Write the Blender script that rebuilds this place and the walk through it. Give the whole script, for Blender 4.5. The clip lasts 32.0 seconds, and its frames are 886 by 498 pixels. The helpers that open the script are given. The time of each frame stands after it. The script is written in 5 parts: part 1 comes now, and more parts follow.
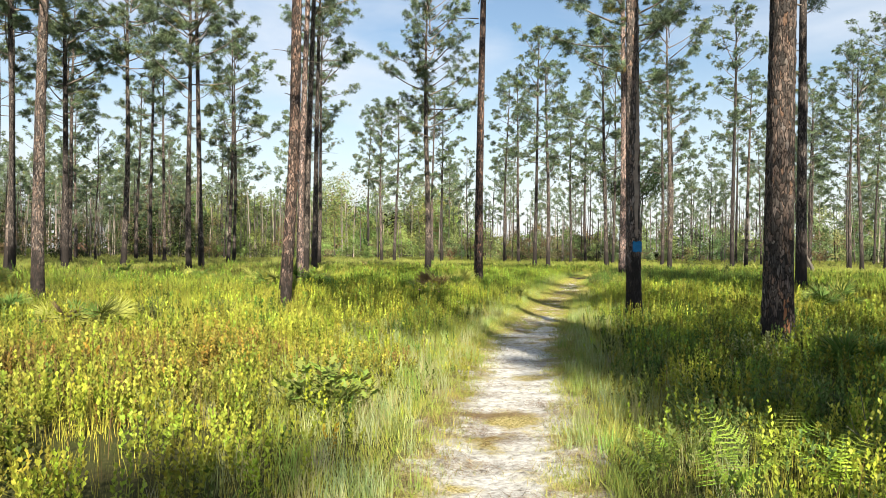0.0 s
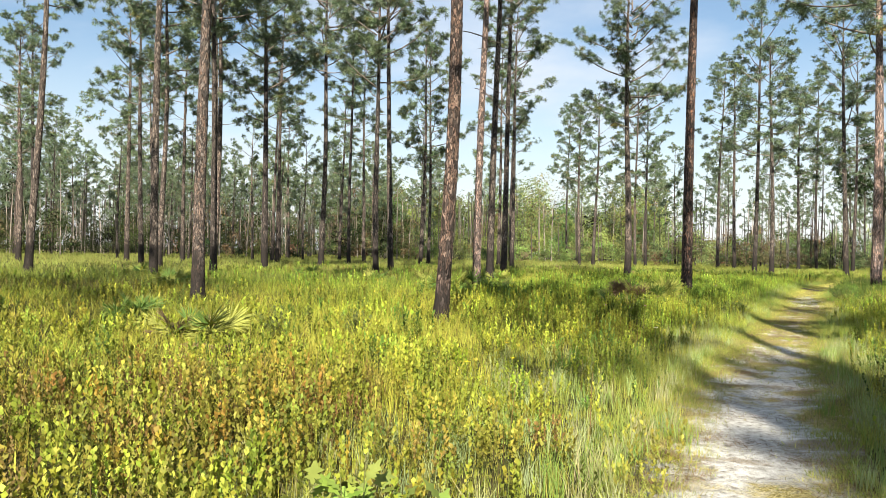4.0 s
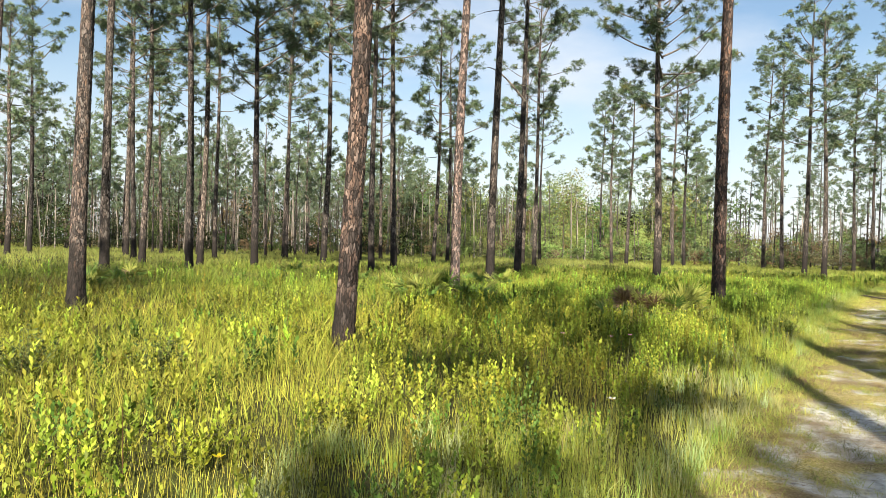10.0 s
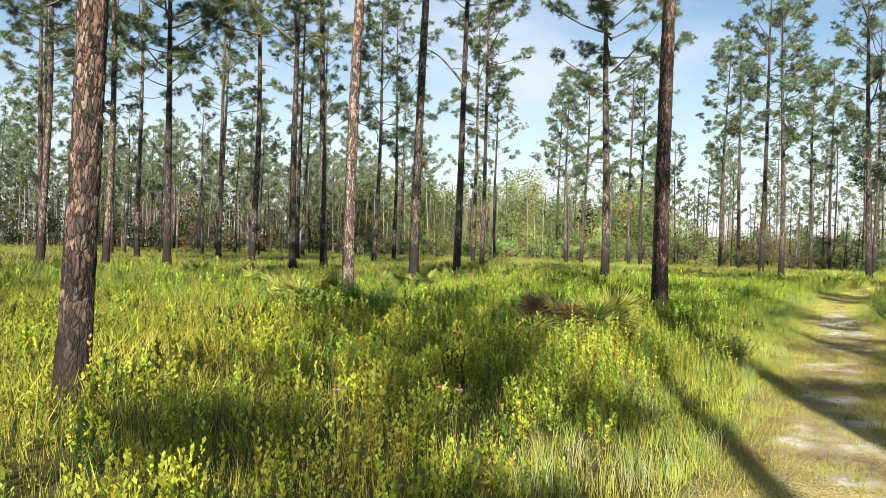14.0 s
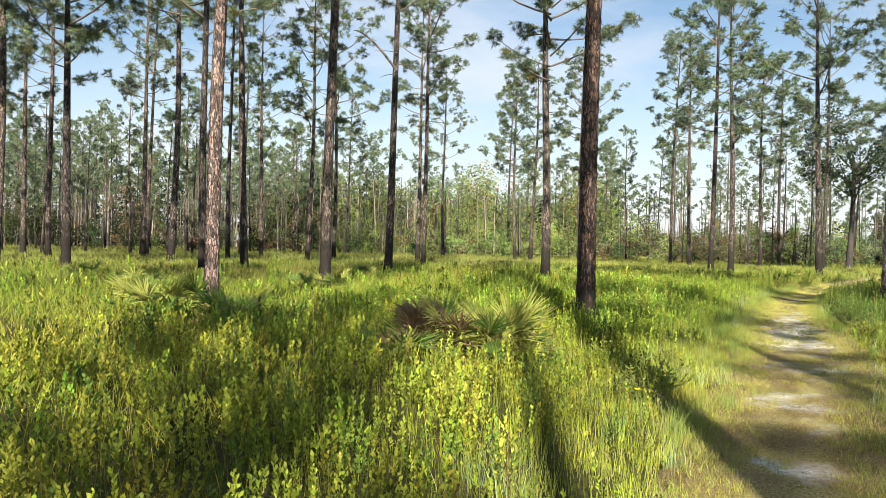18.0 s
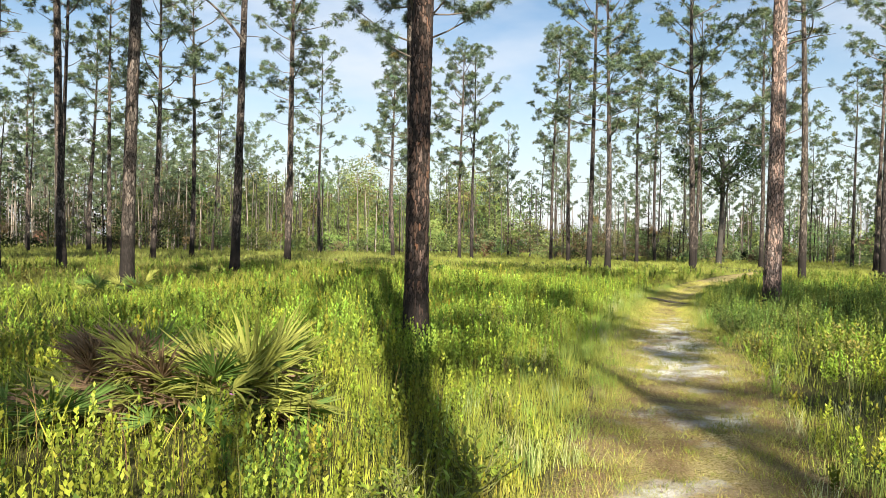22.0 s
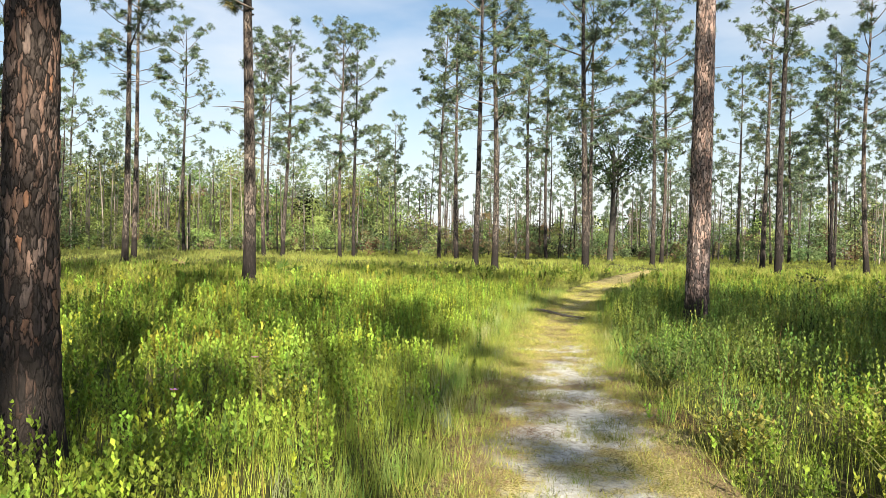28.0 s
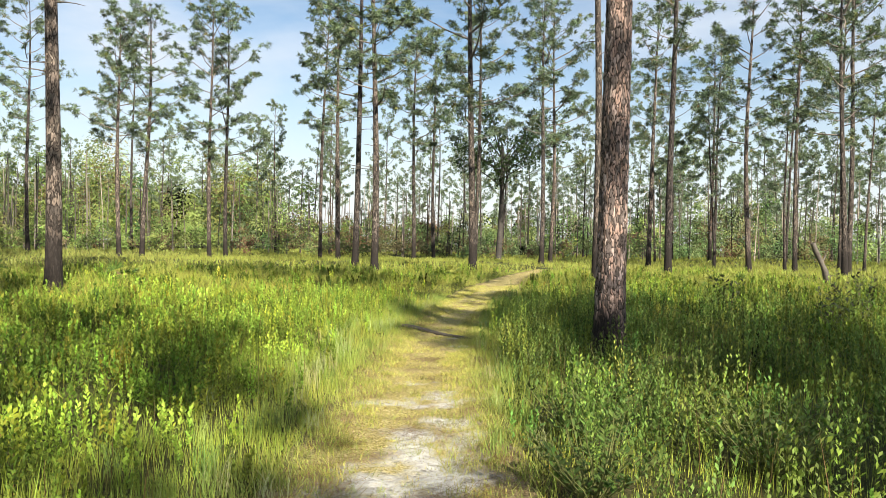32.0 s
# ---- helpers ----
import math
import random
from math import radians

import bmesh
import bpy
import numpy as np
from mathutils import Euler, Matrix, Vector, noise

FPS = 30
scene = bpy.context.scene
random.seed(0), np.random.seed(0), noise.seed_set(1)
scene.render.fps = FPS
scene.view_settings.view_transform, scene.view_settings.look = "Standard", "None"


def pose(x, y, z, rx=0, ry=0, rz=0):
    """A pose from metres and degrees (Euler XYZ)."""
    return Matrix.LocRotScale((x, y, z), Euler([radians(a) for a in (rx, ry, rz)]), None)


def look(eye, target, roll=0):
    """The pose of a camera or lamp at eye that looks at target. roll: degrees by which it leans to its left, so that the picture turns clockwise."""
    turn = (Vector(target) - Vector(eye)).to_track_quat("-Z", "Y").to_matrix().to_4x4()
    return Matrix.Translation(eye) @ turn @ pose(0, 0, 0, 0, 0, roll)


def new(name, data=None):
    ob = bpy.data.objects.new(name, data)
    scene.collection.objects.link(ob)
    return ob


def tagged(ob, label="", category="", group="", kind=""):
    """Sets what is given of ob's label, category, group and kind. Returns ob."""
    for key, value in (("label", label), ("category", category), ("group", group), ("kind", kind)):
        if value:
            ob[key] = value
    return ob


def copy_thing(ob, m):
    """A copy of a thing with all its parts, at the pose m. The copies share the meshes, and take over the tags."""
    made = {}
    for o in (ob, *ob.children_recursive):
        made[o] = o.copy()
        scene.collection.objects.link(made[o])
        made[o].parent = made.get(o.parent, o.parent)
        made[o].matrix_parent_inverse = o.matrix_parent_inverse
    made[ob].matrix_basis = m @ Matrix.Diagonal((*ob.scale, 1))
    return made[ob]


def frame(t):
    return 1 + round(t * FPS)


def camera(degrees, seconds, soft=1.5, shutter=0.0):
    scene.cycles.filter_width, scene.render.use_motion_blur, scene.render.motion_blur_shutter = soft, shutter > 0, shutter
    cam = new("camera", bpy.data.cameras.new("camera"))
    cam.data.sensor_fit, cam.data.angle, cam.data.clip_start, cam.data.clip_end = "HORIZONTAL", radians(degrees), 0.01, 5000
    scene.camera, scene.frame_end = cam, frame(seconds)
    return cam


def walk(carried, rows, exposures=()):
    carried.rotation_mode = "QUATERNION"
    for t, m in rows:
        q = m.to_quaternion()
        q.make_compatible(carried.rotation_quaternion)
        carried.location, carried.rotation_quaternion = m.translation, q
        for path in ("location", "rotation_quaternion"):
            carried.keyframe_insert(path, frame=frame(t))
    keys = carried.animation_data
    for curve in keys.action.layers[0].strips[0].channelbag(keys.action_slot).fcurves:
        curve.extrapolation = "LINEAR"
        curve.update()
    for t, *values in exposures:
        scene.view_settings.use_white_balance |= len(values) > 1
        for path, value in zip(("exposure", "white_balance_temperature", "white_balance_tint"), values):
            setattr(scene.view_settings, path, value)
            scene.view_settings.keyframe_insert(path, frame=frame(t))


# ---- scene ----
cam = camera(63.08, 32.0, soft=0.55)
PATH = [
    (0, 0, 0, 1.5, 90.093, -0.581, -3.989),
    (1, 0.075, 0.903, 1.5, 90.096, -0.681, -0.836),
    (2, 0.169, 1.78, 1.5, 90.141, -0.753, 4.237),
    (3, 0.281, 2.679, 1.5, 90.101, -0.941, 8.763),
    (4, 0.433, 3.499, 1.5, 90.104, -1.123, 11.909),
    (5, 0.51, 4.363, 1.5, 90.026, -1.222, 13.575),
    (6, 0.514, 5.226, 1.5, 89.981, -1.361, 14.174),
    (7, 0.634, 6.025, 1.5, 89.935, -1.442, 14.322),
    (8, 0.881, 6.805, 1.5, 89.886, -1.473, 14.61),
    (9, 1.141, 7.6, 1.5, 89.864, -1.547, 14.952),
    (10, 1.365, 8.466, 1.5, 89.828, -1.577, 15.109),
    (11, 1.569, 9.394, 1.5, 89.814, -1.659, 15.058),
    (12, 1.764, 10.334, 1.5, 89.763, -1.652, 14.747),
    (13, 1.983, 11.243, 1.5, 89.73, -1.705, 13.801),
    (14, 2.157, 12.141, 1.5, 89.771, -1.612, 12.34),
    (15, 2.328, 12.929, 1.5, 89.726, -1.501, 11.441),
    (16, 2.496, 13.581, 1.5, 89.696, -1.437, 10.641),
    (17, 2.68, 14.301, 1.5, 89.68, -1.411, 9.741),
    (18, 2.935, 15.147, 1.5, 89.648, -1.36, 9.07),
    (19, 3.166, 16.007, 1.5, 89.627, -1.341, 7.747),
    (20, 3.39, 16.843, 1.5, 89.63, -1.338, 4.912),
    (21, 3.648, 17.761, 1.5, 89.642, -1.365, 1.967),
    (22, 3.912, 18.685, 1.5, 89.584, -1.316, 0.402),
    (23, 4.189, 19.545, 1.5, 89.531, -1.297, -1.001),
    (24, 4.51, 20.414, 1.5, 89.525, -1.254, -3.143),
    (25, 4.842, 21.339, 1.5, 89.521, -1.233, -5.348),
    (26, 5.093, 22.234, 1.5, 89.535, -1.189, -6.634),
    (27, 5.289, 23.092, 1.5, 89.551, -1.163, -7.251),
    (28, 5.494, 23.977, 1.5, 89.57, -1.15, -7.783),
    (29, 5.795, 24.893, 1.5, 89.569, -1.103, -9.213),
    (30, 6.166, 25.738, 1.5, 89.572, -1.064, -11.804),
    (31, 6.527, 26.558, 1.5, 89.58, -1.068, -14.32),
    (32, 6.86, 27.452, 1.5, 89.593, -1.078, -16.358),
]
walk(cam, [(r[0], pose(*r[1:])) for r in PATH])

# ---- world, sun, exposure ----
SUN_AZ, SUN_EL = radians(-7.5), radians(31)      # the way shadows fall, from +y; height of the sun
world = bpy.data.worlds.new("sky_world")
scene.world = world
world.use_nodes = True
wn, wl = world.node_tree.nodes, world.node_tree.links
wn.clear()
w_out, w_bg = wn.new("ShaderNodeOutputWorld"), wn.new("ShaderNodeBackground")
w_sky = wn.new("ShaderNodeTexSky")
w_sky.sky_type, w_sky.sun_disc = "NISHITA", False
w_sky.sun_elevation, w_sky.sun_rotation = SUN_EL, radians(172.5)
w_sky.air_density, w_sky.dust_density, w_sky.ozone_density = 1.2, 0.3, 2.0
w_tc, w_map, w_noise, w_ramp, w_mix = (wn.new("ShaderNodeTexCoord"), wn.new("ShaderNodeMapping"), wn.new("ShaderNodeTexNoise"),
                                      wn.new("ShaderNodeValToRGB"), wn.new("ShaderNodeMix"))
w_map.inputs["Scale"].default_value = (1.0, 1.0, 3.2)
w_map.inputs["Rotation"].default_value = (0.0, 0.5, 0.3)
w_map.inputs["Location"].default_value = (0.35, 0.1, 0.2)
w_noise.inputs["Scale"].default_value, w_noise.inputs["Detail"].default_value = 1.9, 7.0
w_noise.inputs["Roughness"].default_value, w_noise.inputs["Distortion"].default_value = 0.52, 0.25
w_ramp.color_ramp.elements[0].position, w_ramp.color_ramp.elements[1].position = 0.42, 0.64
w_ramp.color_ramp.elements[0].color, w_ramp.color_ramp.elements[1].color = (0.0, 0.0, 0.0, 1), (0.80, 0.80, 0.80, 1)
w_mix.data_type = "RGBA"
w_mix.inputs["B"].default_value = (6.3, 6.75, 7.4, 1)
wl.new(w_tc.outputs["Generated"], w_map.inputs["Vector"])
wl.new(w_map.outputs["Vector"], w_noise.inputs["Vector"])
wl.new(w_noise.outputs["Fac"], w_ramp.inputs["Fac"])
w_sep, w_low, w_max = wn.new("ShaderNodeSeparateXYZ"), wn.new("ShaderNodeMapRange"), wn.new("ShaderNodeMath")
w_low.inputs["From Min"].default_value, w_low.inputs["From Max"].default_value = 0.0, 0.26
w_low.inputs["To Min"].default_value, w_low.inputs["To Max"].default_value = 0.9, 0.0
w_max.operation = "MAXIMUM"
wl.new(w_tc.outputs["Generated"], w_sep.inputs["Vector"])
wl.new(w_sep.outputs["Z"], w_low.inputs["Value"])
wl.new(w_low.outputs["Result"], w_max.inputs[0])
wl.new(w_ramp.outputs["Color"], w_max.inputs[1])
wl.new(w_max.outputs["Value"], w_mix.inputs["Factor"])
wl.new(w_sky.outputs["Color"], w_mix.inputs["A"])
wl.new(w_mix.outputs["Result"], w_bg.inputs["Color"])
wl.new(w_bg.outputs["Background"], w_out.inputs["Surface"])
w_bg.inputs["Strength"].default_value = 0.061
sun_data = bpy.data.lights.new("sun", "SUN")
sun_data.energy, sun_data.angle, sun_data.color = 5.0, radians(0.53), (1.0, 0.92, 0.76)
SUN_WAY = Vector((math.sin(SUN_AZ) * math.cos(SUN_EL), math.cos(SUN_AZ) * math.cos(SUN_EL), -math.sin(SUN_EL)))
new("sun", sun_data).matrix_world = look((0, -60, 40), Vector((0, -60, 40)) + SUN_WAY)
scene.view_settings.exposure = 1.2

# ---- plan ----
# edges of the trail: y, left x, right x
TRAIL = [(-30, -5.6, -4.4), (-14, -2.6, -1.45), (-5, -1.35, -0.15), (0, -0.62, 0.52), (4.4, 0.08, 1.2), (7.4, 0.62, 1.9), (9.7, 1.1, 2.3),
         (12.2, 1.65, 3.0), (14.6, 2.3, 3.55), (17.3, 3.05, 4.4), (20.7, 4.02, 5.2), (24, 5.02, 6.42), (26.6, 5.78, 7.3), (29.2, 6.5, 7.95),
         (31.3, 7.1, 8.4), (35.2, 8.25, 9.5), (38.6, 9.45, 10.65), (42, 10.75, 12.15), (46, 12.5, 14.0), (51, 14.85, 16.4), (59.5, 19.4, 20.4), (70, 26, 26.8)]
TY = np.array([r[0] for r in TRAIL], float)
TL, TR = np.array([r[1] for r in TRAIL]), np.array([r[2] for r in TRAIL])
WALK_X, WALK_Y = np.array([r[1] for r in PATH]), np.array([r[2] for r in PATH])


def off_trail(x, y):
    """Metres outside the trail's edge (negative upon it)."""
    c, h = (np.interp(y, TY, TL) + np.interp(y, TY, TR)) / 2, (np.interp(y, TY, TR) - np.interp(y, TY, TL)) / 2
    return (np.abs(x - c) - h) * np.where(y > 40, 0.9, 0.96)


def wave(x, y, size, seed):
    """Smooth random field, about -1 to 1, with lumps of the given size in metres."""
    r = np.random.default_rng(seed)
    v = np.zeros_like(np.asarray(x, float))
    for k in range(7):
        a, ph, q = r.uniform(0, 2 * np.pi), r.uniform(0, 2 * np.pi), r.uniform(0.6, 1.9)
        v = v + np.sin((np.cos(a) * x + np.sin(a) * y) * 2 * np.pi * q / (2.2 * size) + ph + 1.3 * np.sin((np.sin(a) * x - np.cos(a) * y) * 1.7 * q / size + 2 * ph))
    return v / 3.2


def ground_z(x, y):
    far = np.clip((np.hypot(x - 4, y - 16) - 45) / 60, 0, 1)
    return 0.03 * wave(x, y, 3.0, 3) * np.clip(off_trail(x, y) / 0.8, 0, 1) + 0.25 * far * wave(x, y, 30, 4)


# ---- materials ----
def mat_new(name):
    m = bpy.data.materials.new(name)
    m.use_nodes = True
    m.node_tree.nodes.clear()
    return m, m.node_tree.nodes, m.node_tree.links


def node(ns, kind, **inputs):
    n = ns.new("ShaderNode" + kind)
    for k, v in inputs.items():
        n.inputs[k.replace("_", " ")].default_value = v
    return n


def ramp(ns, ls, fac, stops):
    r = ns.new("ShaderNodeValToRGB")
    e = r.color_ramp.elements
    while len(e) < len(stops):
        e.new(0.5)
    for el, (pos, col) in zip(e, stops):
        el.position, el.color = pos, (*col, 1)
    ls.new(fac, r.inputs["Fac"])
    return r.outputs["Color"]


def mixed(ns, ls, fac, a, b, blend="MIX"):
    m = ns.new("ShaderNodeMix")
    m.data_type, m.blend_type = "RGBA", blend
    for sock, v in ((m.inputs["Factor"], fac), (m.inputs["A"], a), (m.inputs["B"], b)):
        if isinstance(v, (int, float)):
            sock.default_value = v
        elif isinstance(v, tuple):
            sock.default_value = (*v, 1)
        else:
            ls.new(v, sock)
    return m.outputs["Result"]


def noise_of(ns, ls, vec, scale, detail=4.0, rough=0.55):
    n = node(ns, "TexNoise", Scale=scale, Detail=detail, Roughness=rough)
    ls.new(vec, n.inputs["Vector"])
    return n.outputs["Fac"]


def finish(m, ns, ls, col, rough=0.85, bump=None, strength=0.4, dist=0.01, translucent=0.0, spec=0.3):
    out, p = ns.new("ShaderNodeOutputMaterial"), node(ns, "BsdfPrincipled", Roughness=rough)
    p.inputs["Specular IOR Level"].default_value = spec
    ls.new(col, p.inputs["Base Color"])
    if bump is not None:
        b = node(ns, "Bump", Strength=strength, Distance=dist)
        ls.new(bump, b.inputs["Height"])
        ls.new(b.outputs["Normal"], p.inputs["Normal"])
    if translucent:
        t, mx = ns.new("ShaderNodeBsdfTranslucent"), node(ns, "MixShader", Fac=translucent)
        ls.new(col, t.inputs["Color"])
        ls.new(p.outputs["BSDF"], mx.inputs[1])
        ls.new(t.outputs["BSDF"], mx.inputs[2])
        ls.new(mx.outputs["Shader"], out.inputs["Surface"])
    else:
        ls.new(p.outputs["BSDF"], out.inputs["Surface"])
    return m


def leaf_material(name, translucent=0.3, rough=0.6, spec=0.25):
    """Foliage: the tint of each blade or leaf, with a fine mottle."""
    m, ns, ls = mat_new(name)
    at = ns.new("ShaderNodeAttribute")
    at.attribute_name = "tint"
    pos = ns.new("ShaderNodeNewGeometry").outputs["Position"]
    n = noise_of(ns, ls, pos, 9.0, 3)
    col = mixed(ns, ls, 1.0, at.outputs["Color"], ramp(ns, ls, n, [(0.3, (0.78, 0.80, 0.72)), (0.7, (1.18, 1.15, 1.1))]), "MULTIPLY")
    return finish(m, ns, ls, col, rough, translucent=translucent, spec=spec)


def bark_material(name, plate=(0.24, 0.16, 0.125), grey=(0.18, 0.15, 0.135), size=1.0, char=1.2, flake=(0.52, 0.27, 0.16), tone=1.25, even=False):
    """Pine bark: long flaky plates in red-brown and grey, dark seams, fire-blackened foot."""
    m, ns, ls = mat_new(name)
    tc, mp = ns.new("ShaderNodeTexCoord"), ns.new("ShaderNodeMapping")
    mp.inputs["Scale"].default_value = (1, 1, 0.30)
    ls.new(tc.outputs["Object"], mp.inputs["Vector"])
    warp = node(ns, "TexNoise", Scale=13.0, Detail=5.0)
    ls.new(mp.outputs["Vector"], warp.inputs["Vector"])
    vec = mixed(ns, ls, 0.13, mp.outputs["Vector"], warp.outputs["Color"], "ADD")
    v1 = node(ns, "TexVoronoi", Scale=25.0 / size)
    v1.feature = "DISTANCE_TO_EDGE"
    v2 = node(ns, "TexVoronoi", Scale=25.0 / size)
    for v in (v1, v2):
        ls.new(vec, v.inputs["Vector"])
    sep = ns.new("ShaderNodeSeparateColor")
    ls.new(v2.outputs["Color"], sep.inputs["Color"])
    fine = noise_of(ns, ls, mp.outputs["Vector"], 46.0, 5)
    big = noise_of(ns, ls, tc.outputs["Object"], 1.3, 3)
    plates = ramp(ns, ls, sep.outputs["Red"], [(0.0, tuple(q * 0.40 for q in grey)), (0.35, tuple(q * 0.85 for q in grey)), (0.55, plate), (0.72, tuple(q * 1.7 for q in plate)), (0.86, tuple(q * 1.9 for q in grey)), (1.0, flake)])
    plates = mixed(ns, ls, 0.75, plates, ramp(ns, ls, fine, [(0.32, (0.35, 0.35, 0.36)), (0.66, (1.35, 1.30, 1.26))]), "MULTIPLY")
    plates = mixed(ns, ls, 1.0, plates, ramp(ns, ls, big, [(0.3, (0.75, 0.75, 0.78)), (0.7, (1.15, 1.12, 1.08))]), "MULTIPLY")
    col = mixed(ns, ls, ramp(ns, ls, v1.outputs["Distance"], [(0.02, (1, 1, 1)), (0.11, (0, 0, 0))]), plates, (0.026, 0.020, 0.017))
    rnd = ns.new("ShaderNodeObjectInfo").outputs["Random"]
    if even:
        col = mixed(ns, ls, 1.0, col, (tone, tone, tone), "MULTIPLY")
    else:
        col = mixed(ns, ls, 1.0, col, ramp(ns, ls, rnd, [(0.0, (0.30 * tone, 0.30 * tone, 0.32 * tone)), (0.5, (0.56 * tone, 0.545 * tone, 0.54 * tone)), (1.0, (0.80 * tone, 0.75 * tone, 0.72 * tone))]), "MULTIPLY")
    # soot from ground fires, ragged at its upper edge
    sz = ns.new("ShaderNodeSeparateXYZ")
    ls.new(tc.outputs["Object"], sz.inputs["Vector"])
    soot = ns.new("ShaderNodeMath")
    soot.operation = "DIVIDE"
    ls.new(sz.outputs["Z"], soot.inputs[0])
    soot.inputs[1].default_value = char
    add = ns.new("ShaderNodeMath")
    add.operation = "ADD"
    ls.new(soot.outputs["Value"], add.inputs[0])
    rag = noise_of(ns, ls, mp.outputs["Vector"], 3.6, 6, 0.7)
    sub = ns.new("ShaderNodeMath")
    sub.operation = "MULTIPLY_ADD"
    ls.new(rag, sub.inputs[0])
    sub.inputs[1].default_value, sub.inputs[2].default_value = 2.0, -1.0
    ls.new(sub.outputs["Value"], add.inputs[1])
    col = mixed(ns, ls, ramp(ns, ls, add.outputs["Value"], [(0.40, (0.92, 0.92, 0.92)), (1.1, (0, 0, 0))]), col, (0.024, 0.020, 0.018))
    hgt = mixed(ns, ls, 0.35, ramp(ns, ls, v1.outputs["Distance"], [(0.0, (0, 0, 0)), (0.2, (1, 1, 1))]), fine)
    return finish(m, ns, ls, col, 0.9, hgt, 0.7, 0.02, spec=0.15)


def plain_material(name, dark, light, scale=20.0, rough=0.85, bump=0.3, translucent=0.0):
    m, ns, ls = mat_new(name)
    tc = ns.new("ShaderNodeTexCoord")
    n1, n2 = noise_of(ns, ls, tc.outputs["Object"], scale, 5), noise_of(ns, ls, tc.outputs["Object"], scale / 7, 3)
    col = mixed(ns, ls, 0.45, ramp(ns, ls, n1, [(0.3, dark), (0.7, light)]), ramp(ns, ls, n2, [(0.35, dark), (0.65, light)]))
    return finish(m, ns, ls, col, rough, n1, bump, 0.005, translucent)


def slender_bark_material():
    """Bark of slender trunks, each between sooty brown and pale grey."""
    m, ns, ls = mat_new("slender_bark")
    geo, tc = ns.new("ShaderNodeNewGeometry"), ns.new("ShaderNodeTexCoord")
    n = noise_of(ns, ls, tc.outputs["Object"], 2.0, 4)
    col = ramp(ns, ls, geo.outputs["Random Per Island"], [(0.0, (0.035, 0.03, 0.026)), (0.5, (0.115, 0.10, 0.086)), (0.8, (0.27, 0.235, 0.20)), (1.0, (0.42, 0.36, 0.30))])
    col = mixed(ns, ls, 0.8, col, ramp(ns, ls, n, [(0.3, (0.55, 0.55, 0.55)), (0.7, (1.3, 1.28, 1.25))]), "MULTIPLY")
    return finish(m, ns, ls, col, 0.9, n, 0.3, 0.01, spec=0.15)


def ground_material():
    """Sandy forest soil under the grass: litter, dead needles, moss and pale sand."""
    m, ns, ls = mat_new("forest_soil")
    pos = ns.new("ShaderNodeNewGeometry").outputs["Position"]
    n1, n2, n3 = noise_of(ns, ls, pos, 16.0, 6, 0.65), noise_of(ns, ls, pos, 1.1, 4), noise_of(ns, ls, pos, 70.0, 3)
    litter = ramp(ns, ls, n1, [(0.25, (0.020, 0.018, 0.010)), (0.45, (0.045, 0.042, 0.017)), (0.6, (0.075, 0.066, 0.028)), (0.8, (0.15, 0.12, 0.07))])
    col = mixed(ns, ls, ramp(ns, ls, n2, [(0.35, (0, 0, 0)), (0.65, (0.8, 0.8, 0.8))]), litter, ramp(ns, ls, n3, [(0.3, (0.035, 0.045, 0.012)), (0.7, (0.085, 0.095, 0.026))]))
    return finish(m, ns, ls, col, 0.95, n1, 0.7, 0.03, spec=0.1)


